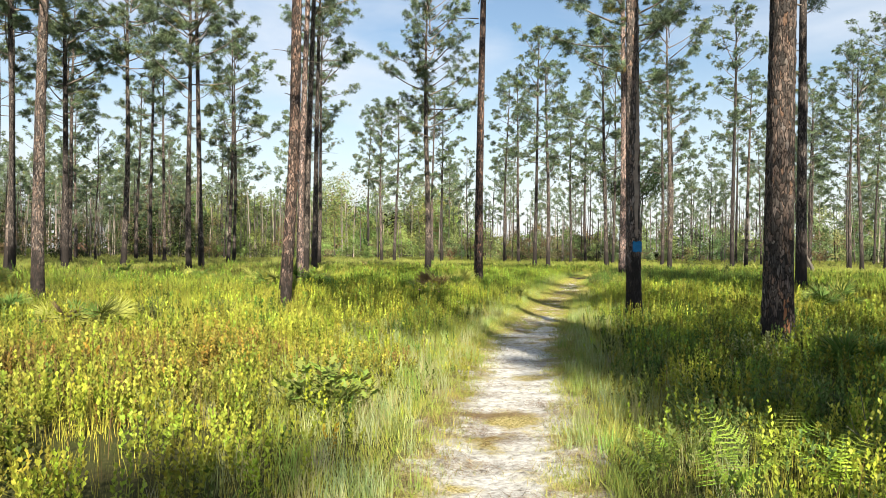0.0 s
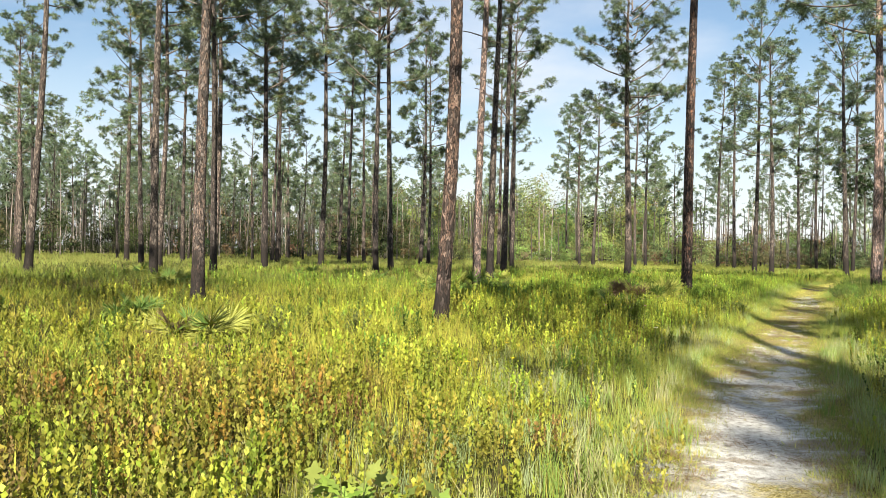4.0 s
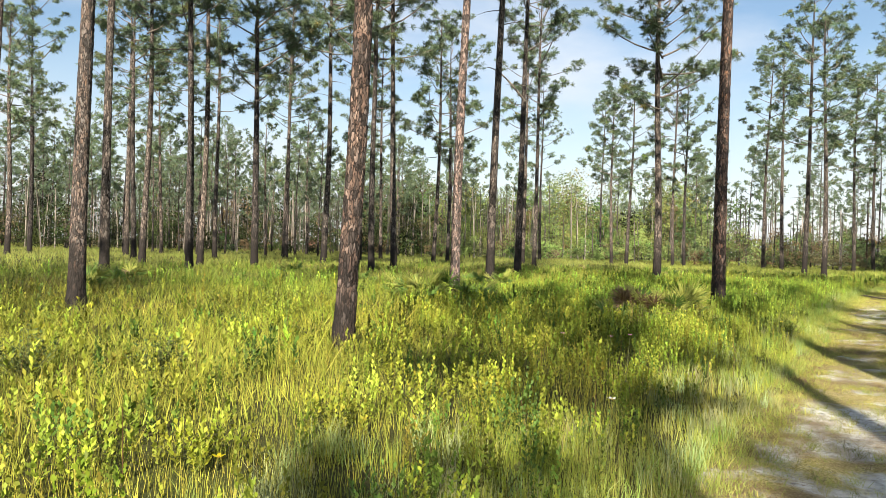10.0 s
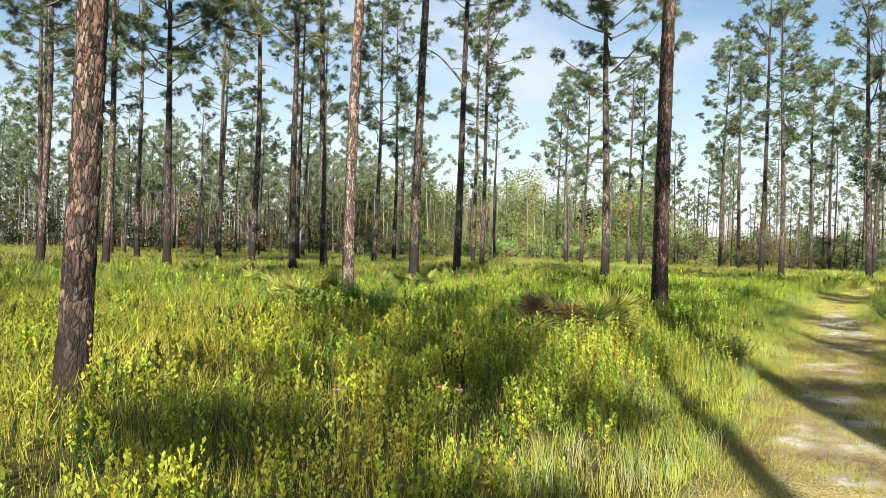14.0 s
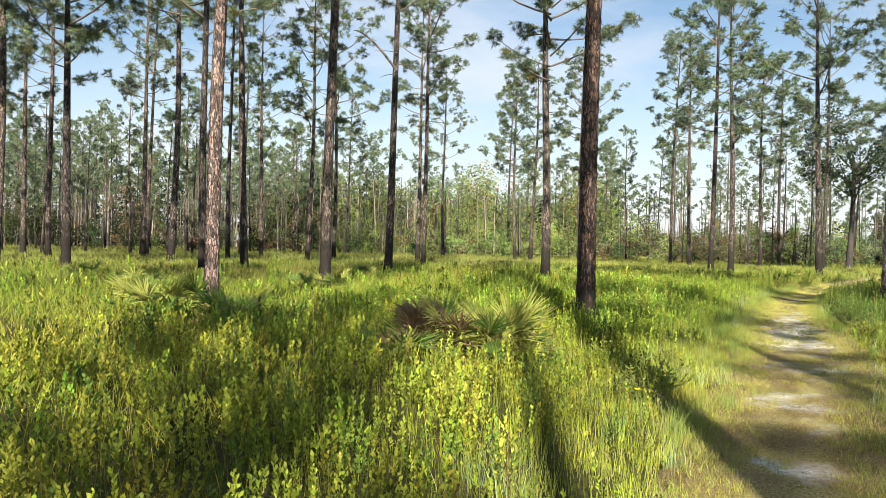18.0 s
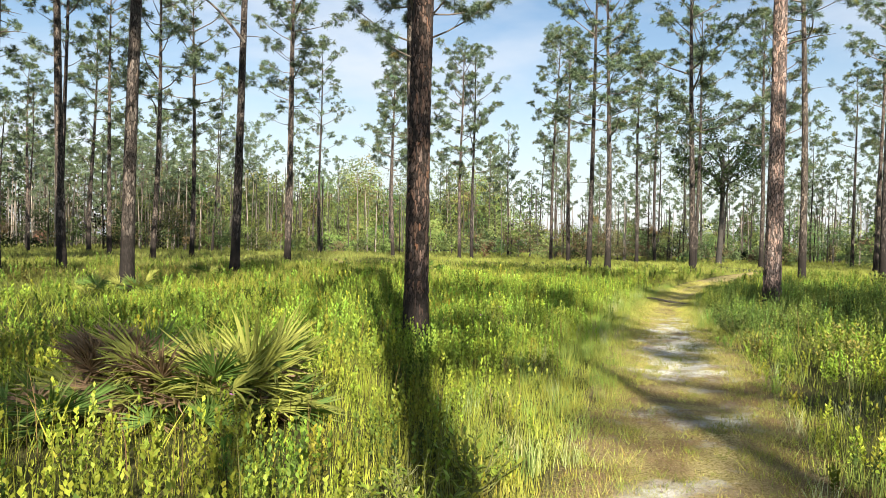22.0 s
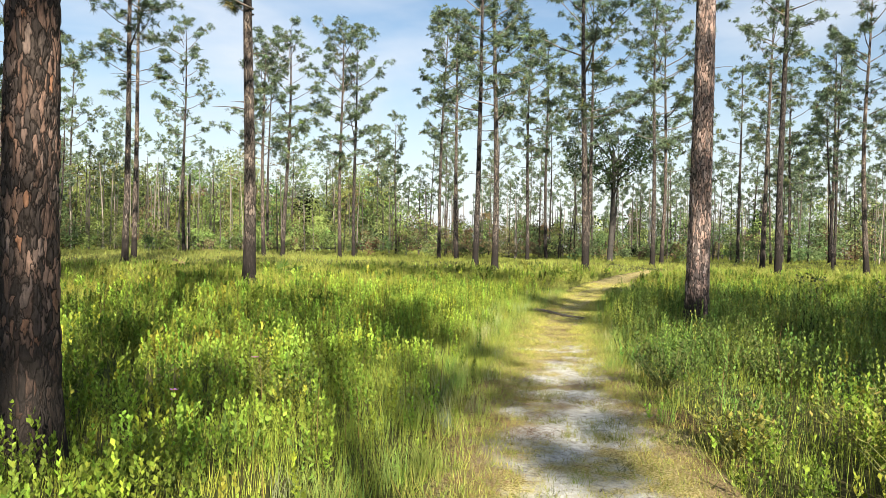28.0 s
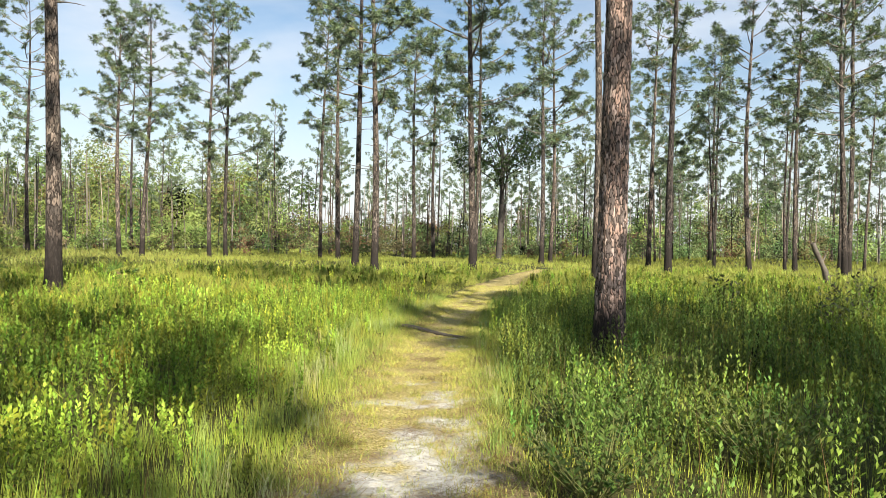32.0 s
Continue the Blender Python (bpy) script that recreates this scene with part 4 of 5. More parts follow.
blades("path_tufts", gr, x, y, 0.085, 0.0024, "tiny grass tufts rooted on the footpath", True, tint=np.repeat(jitter_tint(gr, (0.34, 0.36, 0.09), len(cx), 0.25), 14, 0), arch=0.9)
# fallen needles upon the trail
x, y = field_points(gr, 700000, (-2, 14), (2, 42), lambda x, y: (off_trail(x, y) < np.where((y > 23) & (y < 32) & (x > 6), 0.45, 0.15)) * np.clip(0.9 * wave(x * 0.6, y, 0.5, 89) + 0.5 * wave(x, y, 1.6, 99) + 0.5 * np.clip(1 + off_trail(x, y) / 0.35, 0, 1), 0.01, 1))
n = len(x)
q, ln = gr.uniform(0, np.pi, n), gr.uniform(0.05, 0.14, n)
c = np.stack([x, y, ground_z(x, y) + 0.026 + 0.012 * gr.uniform(0, 1, n)], -1)
d, w = np.stack([np.cos(q) * ln, np.sin(q) * ln, gr.normal(0, 0.006, n)], -1), np.stack([-np.sin(q), np.cos(q), 0 * q], -1) * 0.0017
needle_tint = np.repeat(jitter_tint(gr, (0.25, 0.145, 0.075), n, 0.4), 3, 0)
tagged(mesh_thing("needle_litter", tri_mesh("needle_litter", np.stack([c - d - w, c - d + w, c + d], 1).reshape(-1, 3), np.arange(3 * n).reshape(-1, 3), needle_tint), M_GRASS), "fallen brown pine needles on the sand", "litter", kind="stuff")


def herb_tint(r, x, y):
    n = len(x)
    t = jitter_tint(r, (0.30, 0.345, 0.045), n, 0.2)
    deep = r.uniform(0, 1, n) < 0.22
    t[deep] = jitter_tint(r, (0.13, 0.21, 0.04), int(deep.sum()), 0.2)
    yl = (np.clip(0.35 + 0.9 * wave(x, y, 1.4, 91), 0, 1) * (r.uniform(0, 1, n) < 0.75))[:, None]
    t = t * (1 - yl) + jitter_tint(r, (0.37, 0.42, 0.055), n, 0.14) * yl
    brown = (0.7 * np.clip((np.hypot(x - 3, y - 14) - 11) / 12, 0, 1) * np.interp(x - 0.12 * y, [-12, -5], [1.0, 0.0]) * np.clip(0.5 + wave(x, y, 9.0, 62) + 0.5 * wave(x, y, 1.4, 63), 0, 1))[:, None]
    t = t * (1 - brown) + jitter_tint(r, (0.19, 0.15, 0.055), n, 0.25) * brown
    e = (0.75 * np.clip((y - 24) / 4, 0, 1) * (r.uniform(0, 1, n) < 0.8))[:, None]
    t = t * (1 - e) + jitter_tint(r, (0.22, 0.35, 0.05), n, 0.3) * e
    g = (golden(x, y) * (r.uniform(0, 1, n) < 0.8))[:, None]
    rust = (r.uniform(0, 1, n) < 0.28)[:, None]
    t = t * (1 + 0.32 * wave(x, y, 0.9, 66))[:, None].clip(0.5, 1.5)
    t = t * (1 - g) + np.where(rust, jitter_tint(r, (0.33, 0.235, 0.05), n, 0.2), jitter_tint(r, (0.34, 0.35, 0.06), n, 0.22)) * g
    return t


def herb_keep(x, y):
    d, o = walk_distance(x, y), off_trail(x, y)
    return palm_gap(x, y) * np.clip(1.3 - d / 9, 0, 1) * np.clip(np.clip(0.68 + 0.55 * wave(x, y, 1.6, 92) + 0.4 * wave(x, y, 0.5, 93), 0.25, 1) + lush(x, y), 0, 1) * np.clip((o - 0.25 + 0.3 * bushy_edge(x, y)) / (0.7 - 0.45 * bushy_edge(x, y)), 0, 1) * (1 - 0.7 * meadow(x, y))


def gallberry(x, y):
    """Where dense dark shrubs take the ground right of the trail."""
    o = x - np.interp(y, TY, TR)
    return np.clip((o - 0.05) / 0.45, 0, 1) * np.clip((y - 27.5) / 3, 0, 1) * np.clip((11 - o) / 4, 0, 1) * np.clip((46 - y) / 6, 0, 1)


PER_SHOOT = 20


def mounds(name, r, cx, cy, rad, hgt, leaf, density, label, tint, broad=1.0):
    """Bushy clumps: bunches of upright shoots set with narrow ascending leaves."""
    z0 = ground_z(cx, cy)
    shoots = np.maximum(3, density * rad * (rad + hgt) / PER_SHOOT).astype(int)
    k = np.repeat(np.arange(len(cx)), shoots)
    n = len(k)
    a, q = r.uniform(0, 2 * np.pi, n), np.sqrt(r.uniform(0, 1, n))
    top = hgt[k] * (1.05 - 0.45 * q ** 2) * r.uniform(0.7, 1.15, n)
    foot = np.stack([cx[k] + 0.8 * rad[k] * q * np.cos(a), cy[k] + 0.8 * rad[k] * q * np.sin(a), z0[k]], -1)
    lean = np.stack([0.25 * rad[k] * q * np.cos(a) + r.normal(0, 0.035, n), 0.25 * rad[k] * q * np.sin(a) + r.normal(0, 0.035, n), top], -1)
    j = np.repeat(np.arange(n), PER_SHOOT)
    m = len(j)
    u = 0.12 + 0.90 * np.tile((np.arange(PER_SHOOT) + 0.5) / PER_SHOOT, n) ** 0.8 + r.normal(0, 0.02, m)
    b = r.uniform(0, 2 * np.pi, m)
    c = foot[j] + lean[j] * u[:, None]
    way = np.stack([np.cos(b) * (1.0 - 0.6 * u), np.sin(b) * (1.0 - 0.6 * u), 0.55 + 0.6 * u], -1) + r.normal(0, 0.16, (m, 3))
    way /= np.linalg.norm(way, axis=1)[:, None]
    side = np.cross(way, np.array([0, 0, 1.0]) + r.normal(0, 0.4, (m, 3)))
    side /= np.linalg.norm(side, axis=1)[:, None] + 1e-6
    k = k[j]
    ln = np.broadcast_to(leaf, cx.shape)[k][:, None] * r.uniform(0.65, 1.35, (m, 1))
    w = ln * r.uniform(0.15, 0.23, (m, 1)) * np.broadcast_to(broad, cx.shape)[k][:, None]
    dip = np.array([0, 0, -0.12]) * ln
    v = np.stack([c, c + way * ln * 0.5 + side * w, c + way * ln + dip, c + way * ln * 0.5 - side * w], 1).reshape(-1, 3)
    q = 4 * np.arange(m)[:, None]
    f = np.concatenate([q + [0, 1, 2], q + [0, 2, 3]])
    # pale new growth at the tips; shade low in the clump put into the tint
    growth_shade = np.interp(u, [0.1, 0.6, 0.85, 1.0], [0.72, 0.92, 1.06, 1.14])[:, None] * np.stack([1 + 0.04 * np.clip(u - 0.6, 0, 1), 1 + 0 * u, 1 + 0 * u], -1)
    shoot = r.uniform(0.65, 1.3, n)[j][:, None]
    tv = np.repeat(tint[k] * growth_shade * shoot * r.uniform(0.8, 1.2, (m, 1)) * r.normal(1, 0.04, (m, 3)), 4, 0)
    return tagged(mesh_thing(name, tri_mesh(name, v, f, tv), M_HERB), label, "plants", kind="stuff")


cx, cy = field_points(gr, 18500, (-9, 20), (1.5, 46), lambda x, y: herb_keep(x, y) * (1 - gallberry(x, y)))
low = np.clip((off_trail(cx, cy) - 0.2 + 0.4 * bushy_edge(cx, cy)) / 1.3, 0.35, 1)
mounds("leafy_herbs", gr, cx, cy, gr.uniform(0.09, 0.24, len(cx)) * low, (0.16 + 0.75 * growth(cx, cy)) * gr.uniform(0.7, 1.25, len(cx)), np.interp(walk_distance(cx, cy), [1.0, 5.5], [0.034, 0.054]), np.interp(walk_distance(cx, cy), [1.0, 5.5], [2000, 850]), "bushy bright green leafy plants crowding among the grass", herb_tint(gr, cx, cy), 1.25 + 0.3 * np.clip(1.6 - np.hypot((cx + 2.6) / 3.6, (cy - 7.2) / 3.4), 0, 1))
# golden and russet bushes in a dense drift
cx, cy = field_points(gr, 1500, (-8, 1.5), (5, 12.5), lambda x, y: golden(x, y) * np.clip(0.75 + 0.6 * wave(x, y, 0.9, 101), 0.05, 1))
tg = jitter_tint(gr, (0.27, 0.275, 0.05), len(cx), 0.25)
rust = gr.uniform(0, 1, len(cx)) < 0.35
tg[rust] = jitter_tint(gr, (0.23, 0.165, 0.05), int(rust.sum()), 0.25)
mounds("golden_bushes", gr, cx, cy, gr.uniform(0.12, 0.26, len(cx)), gr.uniform(0.26, 0.46, len(cx)), 0.034, 1900, "dense golden-green and russet leafy bushes", tg, 1.3)
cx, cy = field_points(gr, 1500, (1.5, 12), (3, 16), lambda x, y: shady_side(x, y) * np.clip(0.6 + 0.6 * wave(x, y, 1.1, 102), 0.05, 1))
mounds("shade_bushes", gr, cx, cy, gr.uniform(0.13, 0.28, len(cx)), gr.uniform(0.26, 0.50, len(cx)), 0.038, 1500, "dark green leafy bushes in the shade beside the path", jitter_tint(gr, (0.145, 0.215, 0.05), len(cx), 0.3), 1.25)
cx, cy = field_points(gr, 3000, (7, 24), (24, 46), lambda x, y: gallberry(x, y) * np.clip(0.75 + 0.4 * wave(x, y, 1.2, 96), 0.1, 1))
tg = jitter_tint(gr, (0.145, 0.225, 0.05), len(cx), 0.28)
tips_ = gr.uniform(0, 1, len(cx)) < 0.25
tg[tips_] = jitter_tint(gr, (0.25, 0.33, 0.06), int(tips_.sum()), 0.15)
mounds("gallberry_thicket", gr, cx, cy, gr.uniform(0.14, 0.30, len(cx)), gr.uniform(0.36, 0.72, len(cx)) * np.clip(0.5 + off_trail(cx, cy), 0.5, 1), np.interp(walk_distance(cx, cy), [1.0, 6], [0.037, 0.056]), np.interp(walk_distance(cx, cy), [1.0, 6], [1750, 720]), "dense dark green gallberry bushes beside the path", tg)
cx, cy = field_points(gr, 15000, (-30, 34), (3, 64), lambda x, y: np.clip(walk_distance(x, y) / 5 - 0.7, 0, 1) * np.clip(1.4 - walk_distance(x, y) / 26, 0, 1) * np.clip(0.40 + 0.8 * wave(x, y, 2.0, 94) + 0.4 * wave(x, y, 0.7, 97), 0.04, 1) * (off_trail(x, y) > 0.4))
mounds("field_herbs", gr, cx, cy, gr.uniform(0.18, 0.42, len(cx)), (0.12 + 0.9 * growth(cx, cy)) * gr.uniform(0.8, 1.2, len(cx)), 0.080, 190, "green leafy plants scattered over the field", herb_tint(gr, cx, cy) * gr.uniform(0.6, 1.1, (len(cx), 1)))
# thin brown seed stalks
x, y = field_points(gr, 9000, (-9, 20), (3, 46), lambda x, y: np.clip(1.2 - walk_distance(x, y) / 10, 0, 1) * (off_trail(x, y) > 0.5) * np.clip(0.35 + 0.6 * wave(x, y, 2.0, 95), 0.05, 1))
blades("seed_stalks", gr, x, y, 0.62, 0.0028, "thin brown seed stalks above the grass", tint=jitter_tint(gr, (0.17, 0.12, 0.05), len(x), 0.25), arch=0.14)


# ---- palmettos ----
def frond_mesh(seed, kind):
    """A fan frond: stalk and folded leaf segments; its foot is at the origin, it leans to +x."""
    r = np.random.default_rng(seed)
    green = {"green": (0.13, 0.22, 0.05), "yellow": (0.34, 0.36, 0.09), "dead": (0.27, 0.185, 0.12)}[kind]
    n, rad = 25, r.uniform(0.50, 0.66)
    st = r.uniform(0.26, 0.50)
    s = np.linspace(0, 1, 5)
    stalk = np.stack([0.35 * st * s + 0.25 * st * s ** 2, 0 * s, st * (s - 0.18 * s ** 2)], -1)
    sv, sf = tube(stalk, 0.008 * (1 - 0.4 * s), 4)
    hub = stalk[-1]
    verts, faces, tints = [hub], [], [np.array(green) * 0.8]
    span = r.uniform(130, 190) if kind != "dead" else r.uniform(90, 150)
    for i in range(n):
        a = math.radians(-span / 2 + span * i / (n - 1)) + r.normal(0, 0.045)
        fan = np.array([math.cos(a) * 0.72, math.sin(a), math.cos(a) * 0.70 + 0.05]) + r.normal(0, 0.075 if kind != "dead" else 0.16, 3)
        fan /= np.linalg.norm(fan)
        ln = rad * (0.78 + 0.25 * math.cos(a)) * r.uniform(0.85, 1.1) * (0.78 if kind == "dead" else 1.0)
        sd = np.cross(fan, [0.70, 0, -0.72])
        sd /= np.linalg.norm(sd) + 1e-9
        up = np.cross(sd, fan)
        drop = (0.13 if kind != "dead" else 0.24) * ln * np.array([0, 0, -1.0]) * r.uniform(0.2, 1.7)
        b, wd = len(verts), 0.0125 if kind != "dead" else 0.010
        m1, m2 = hub + fan * ln * 0.20, hub + fan * ln * 0.62 + drop * 0.3
        verts += [m1 + sd * wd * 0.8 + up * 0.006, m1 - up * 0.006, m1 - sd * wd * 0.8 + up * 0.006, m2 + sd * wd + up * 0.006, m2 - up * 0.007, m2 - sd * wd + up * 0.006, hub + fan * ln + drop]
        faces += [(0, b, b + 1), (0, b + 1, b + 2), (b, b + 3, b + 4), (b, b + 4, b + 1), (b + 1, b + 4, b + 5), (b + 1, b + 5, b + 2), (b + 3, b + 6, b + 4), (b + 4, b + 6, b + 5)]
        tip = r.uniform(0.75, 1.25)
        tints += [np.array(green) * tip * q for q in (1.0, 0.9, 1.0, 1.0, 0.9, 1.0)] + [np.array(green) * tip * 1.15 if kind != "green" else np.array((0.30, 0.27, 0.10)) * tip]
    blade = tri_mesh("frond", np.array(verts), np.array(faces), np.array(tints))
    return blade, tri_mesh("stalk", sv, np.concatenate([sf[:, [0, 1, 2]], sf[:, [0, 2, 3]]]), np.repeat([[0.13, 0.14, 0.05] if kind != "dead" else [0.22, 0.15, 0.08]], len(sv), 0))


FRONDS = {k: [frond_mesh(600 + 10 * i + j, k) for j in range(4)] for i, k in enumerate(("green", "yellow", "dead"))}


def palmetto(x, y, size, count, mix, seed, label):
    r = np.random.default_rng(seed)
    top = new("palmetto")
    for i in range(count):
        kind = ("green", "yellow", "dead")[int(np.searchsorted(np.cumsum(mix), r.uniform(0, 1) * sum(mix)))]
        blade, stalk = FRONDS[kind][int(r.integers(0, 4))]
        ob = mesh_thing("frond", blade, M_FROND, top, {"green": "", "yellow": "yellow-green fan frond", "dead": "dead brown fan frond"}[kind])
        mesh_thing("stalk", stalk, M_FROND, ob)
        k = (i + 0.5) / count
        tilt = (0.05 + 0.9 * k ** 0.8) * (1.0 if kind != "dead" else 1.1)
        wild = 0.5 if kind == "dead" else 0.3
        ob.rotation_euler = (r.normal(0, wild), tilt - 0.35 + r.normal(0, wild * 0.6), i * 2.4 + r.normal(0, 0.3))
        ob.location = (r.normal(0, 0.2 * size), r.normal(0, 0.15 * size), r.uniform(0, 0.18) * size if count > 30 else 0)
        q = size * r.uniform(0.8, 1.12)
        ob.scale = (q, q, q)
    top.matrix_basis = pose(x, y, float(ground_z(np.array(x), np.array(y))) + 0.02, 0, 0, r.uniform(0, 360))
    return tagged(top, label, "palmetto", "palmettos")


G, Y_, DD = (0.85, 0.15, 0.0), (0.45, 0.5, 0.05), (0.40, 0.35, 0.25)
palmetto(1.45, 24.62, 0.90, 64, (0.12, 0.13, 0.75), 1, "saw palmetto with dead brown and yellow fronds")
palmetto(2.2, 24.7, 0.84, 58, (0.38, 0.46, 0.16), 2, "saw palmetto with bright arching green-yellow fronds")
palmetto(1.0, 23.9, 0.85, 12, (0.88, 0.06, 0.06), 3, "low green saw palmetto in the grass")
palmetto(1.95, 24.05, 0.6, 9, (0.6, 0.1, 0.3), 6, "low dark green palmetto under dead fronds")
palmetto(-5.35, 13.6, 0.85, 15, (0.25, 0.65, 0.1), 4, "saw palmetto with upright yellow-green fronds")
palmetto(-5.95, 13.6, 0.75, 10, DD, 5, "small saw palmetto with withered fronds")
for i, (px_, py_, sz, ct, mx_) in enumerate([(-8.2, 15.7, 0.85, 11, G), (-2.9, 27.5, 1.0, 16, G), (-4.0, 27.3, 1.0, 16, Y_), (-2.2, 26.4, 0.75, 10, G), (-4.9, 27.9, 0.95, 14, Y_), (-13.9, 26.0, 0.9, 12, Y_), (-15.3, 28.6, 0.9, 12, G),
                                            (-16.2, 30.4, 0.9, 12, Y_), (-3.9, 36.8, 0.8, 11, G), (-4.9, 36.6, 0.7, 9, Y_), (-5.8, 47.0, 0.9, 10, Y_), (12.0, 18.8, 1.0, 16, G), (11.0, 18.0, 0.9, 12, G),
                                            (5.6, 8.4, 0.8, 12, G), (-9.1, 34.9, 0.8, 10, G), (-14.5, 40.0, 0.9, 10, Y_), (-22.0, 36.0, 0.9, 10, Y_), (3.2, 55.0, 0.9, 10, Y_), (8.0, 60.0, 0.9, 10, Y_), (24.0, 50.0, 0.9, 10, Y_),
                                            (28.5, 55.0, 0.9, 10, Y_), (-2.0, 60.0, 0.9, 9, Y_), (16.0, 58.0, 0.9, 9, Y_)]):
    palmetto(px_, py_, sz, ct, mx_, 20 + i, "saw palmetto fans among the grass")


# ---- shrubs, ferns, flowers, dead wood ----
def shrub(x, y, h, spread, tint, leaf, count, seed, label, lobed=False):
    r = np.random.default_rng(seed)
    top = new("shrub")
    twigs, cs, ws = [], [], []
    for i in range(count):
        a, rad = r.uniform(0, 6.28), spread * math.sqrt(r.uniform(0, 1))
        s = np.linspace(0, 1, 5)
        hh = h * r.uniform(0.6, 1.1) * (1 - 0.35 * rad / spread)
        p = np.stack([rad * np.cos(a) * s ** 0.8 + r.normal(0, 0.01, 5), rad * np.sin(a) * s ** 0.8 + r.normal(0, 0.01, 5), hh * s], -1)
        twigs.append(tube(p, 0.006 * (1 - 0.7 * s), 4))
        for q in range(12):
            t = r.uniform(0.25, 1.02)
            cs.append([np.interp(t, s, p[:, c]) for c in range(3)])
            b = r.uniform(0, 6.28)
            ws.append([math.cos(b), math.sin(b), r.uniform(0.1, 1.1)])
    c, w = np.array(cs), np.array(ws)
    w /= np.linalg.norm(w, axis=1)[:, None]
    n = len(c)
    sd = np.cross(w, [0, 0, 1.0])
    sd /= np.linalg.norm(sd, axis=1)[:, None]
    ln = leaf * r.uniform(0.7, 1.3, (n, 1))
    if lobed:       # oak leaves: deep rounded lobes round the midrib
        rim = [(0.0, 0.0), (0.26, 0.10), (0.36, 0.30), (0.50, 0.11), (0.64, 0.34), (0.76, 0.12), (1.0, 0.05), (1.0, -0.05), (0.76, -0.12), (0.64, -0.34), (0.50, -0.11), (0.36, -0.30), (0.26, -0.10)]
    else:
        rim = [(0.0, 0.0), (0.5, 0.23), (1.0, 0.0), (0.5, -0.23)]
    e = len(rim)
    v = np.stack([c + w * ln * 0.55] + [c + w * ln * a + sd * ln * b for a, b in rim], 1).reshape(-1, 3)
    k = (e + 1) * np.arange(n)[:, None]
    leaves = np.concatenate([k + [0, 1 + q, 1 + (q + 1) % e] for q in range(e)])
    tv, tf = joined(twigs)
    tagged(mesh_thing("twig_mass", tri_mesh("twig_mass", tv, tf), M_STEM, top), kind="stuff")
    mesh_thing("foliage", tri_mesh("foliage", v, leaves, np.repeat(jitter_tint(r, tint, n, 0.22), e + 1, 0)), M_HERB, top)["kind"] = "stuff"
    top.matrix_basis = pose(x, y, float(ground_z(np.array(x), np.array(y))))
    return tagged(top, label, "shrub")


DEEP, MOSSY, PALE_LEAF, STRAW_LEAF, FRESH = (0.12, 0.19, 0.043), (0.13, 0.17, 0.05), (0.32, 0.35, 0.15), (0.34, 0.33, 0.08), (0.26, 0.32, 0.05)
for i, (x, y, h, s, t) in enumerate([(-3.5, 15.1, 0.55, 0.35, MOSSY), (-4.7, 14.5, 0.6, 0.4, MOSSY), (4.6, 8.7, 0.55, 0.5, PALE_LEAF), (5.1, 9.0, 0.45, 0.4, PALE_LEAF),
                                    (8.9, 31.2, 0.6, 0.45, DEEP), (9.5, 32.6, 0.6, 0.5, DEEP), (10.4, 31.5, 0.65, 0.6, DEEP), (10.6, 33.8, 0.6, 0.5, DEEP), (8.3, 28.8, 0.5, 0.35, STRAW_LEAF),
                                    (8.7, 27.4, 0.6, 0.45, STRAW_LEAF), (9.3, 28.6, 0.6, 0.5, STRAW_LEAF), (4.6, 31.2, 0.55, 0.55, FRESH), (5.0, 30.6, 0.5, 0.4, FRESH), (3.8, 22.3, 0.5, 0.3, FRESH),
                                    (4.1, 23.0, 0.45, 0.3, FRESH), (2.6, 5.6, 0.5, 0.45, DEEP), (3.6, 6.3, 0.55, 0.5, DEEP)]):
    shrub(x, y, h, s, t, 0.056, int(95 * s), 700 + i, {DEEP: "low dark green leafy shrub in the grass", MOSSY: "small olive-green shrub among the grass", PALE_LEAF: "pale yellow-green leafy shrub at a pine's foot",
                                                       STRAW_LEAF: "straw-tinged leafy shrub beside the footpath", FRESH: "low bright green leafy shrub in the grass"}[t])

shrub(-0.6, 6.5, 0.5, 0.5, (0.25, 0.32, 0.07), 0.115, 34, 690, "low oak sprout with broad lobed green leaves", True)
for i, (x, y) in enumerate([(17.0, 40.5), (16.1, 36.8), (18.0, 38.0)]):
    shrub(x, y, 1.35, 0.4, (0.10, 0.11, 0.05), 0.11, 12, 760 + i, "tall dark-leaved sapling standing above the grass")


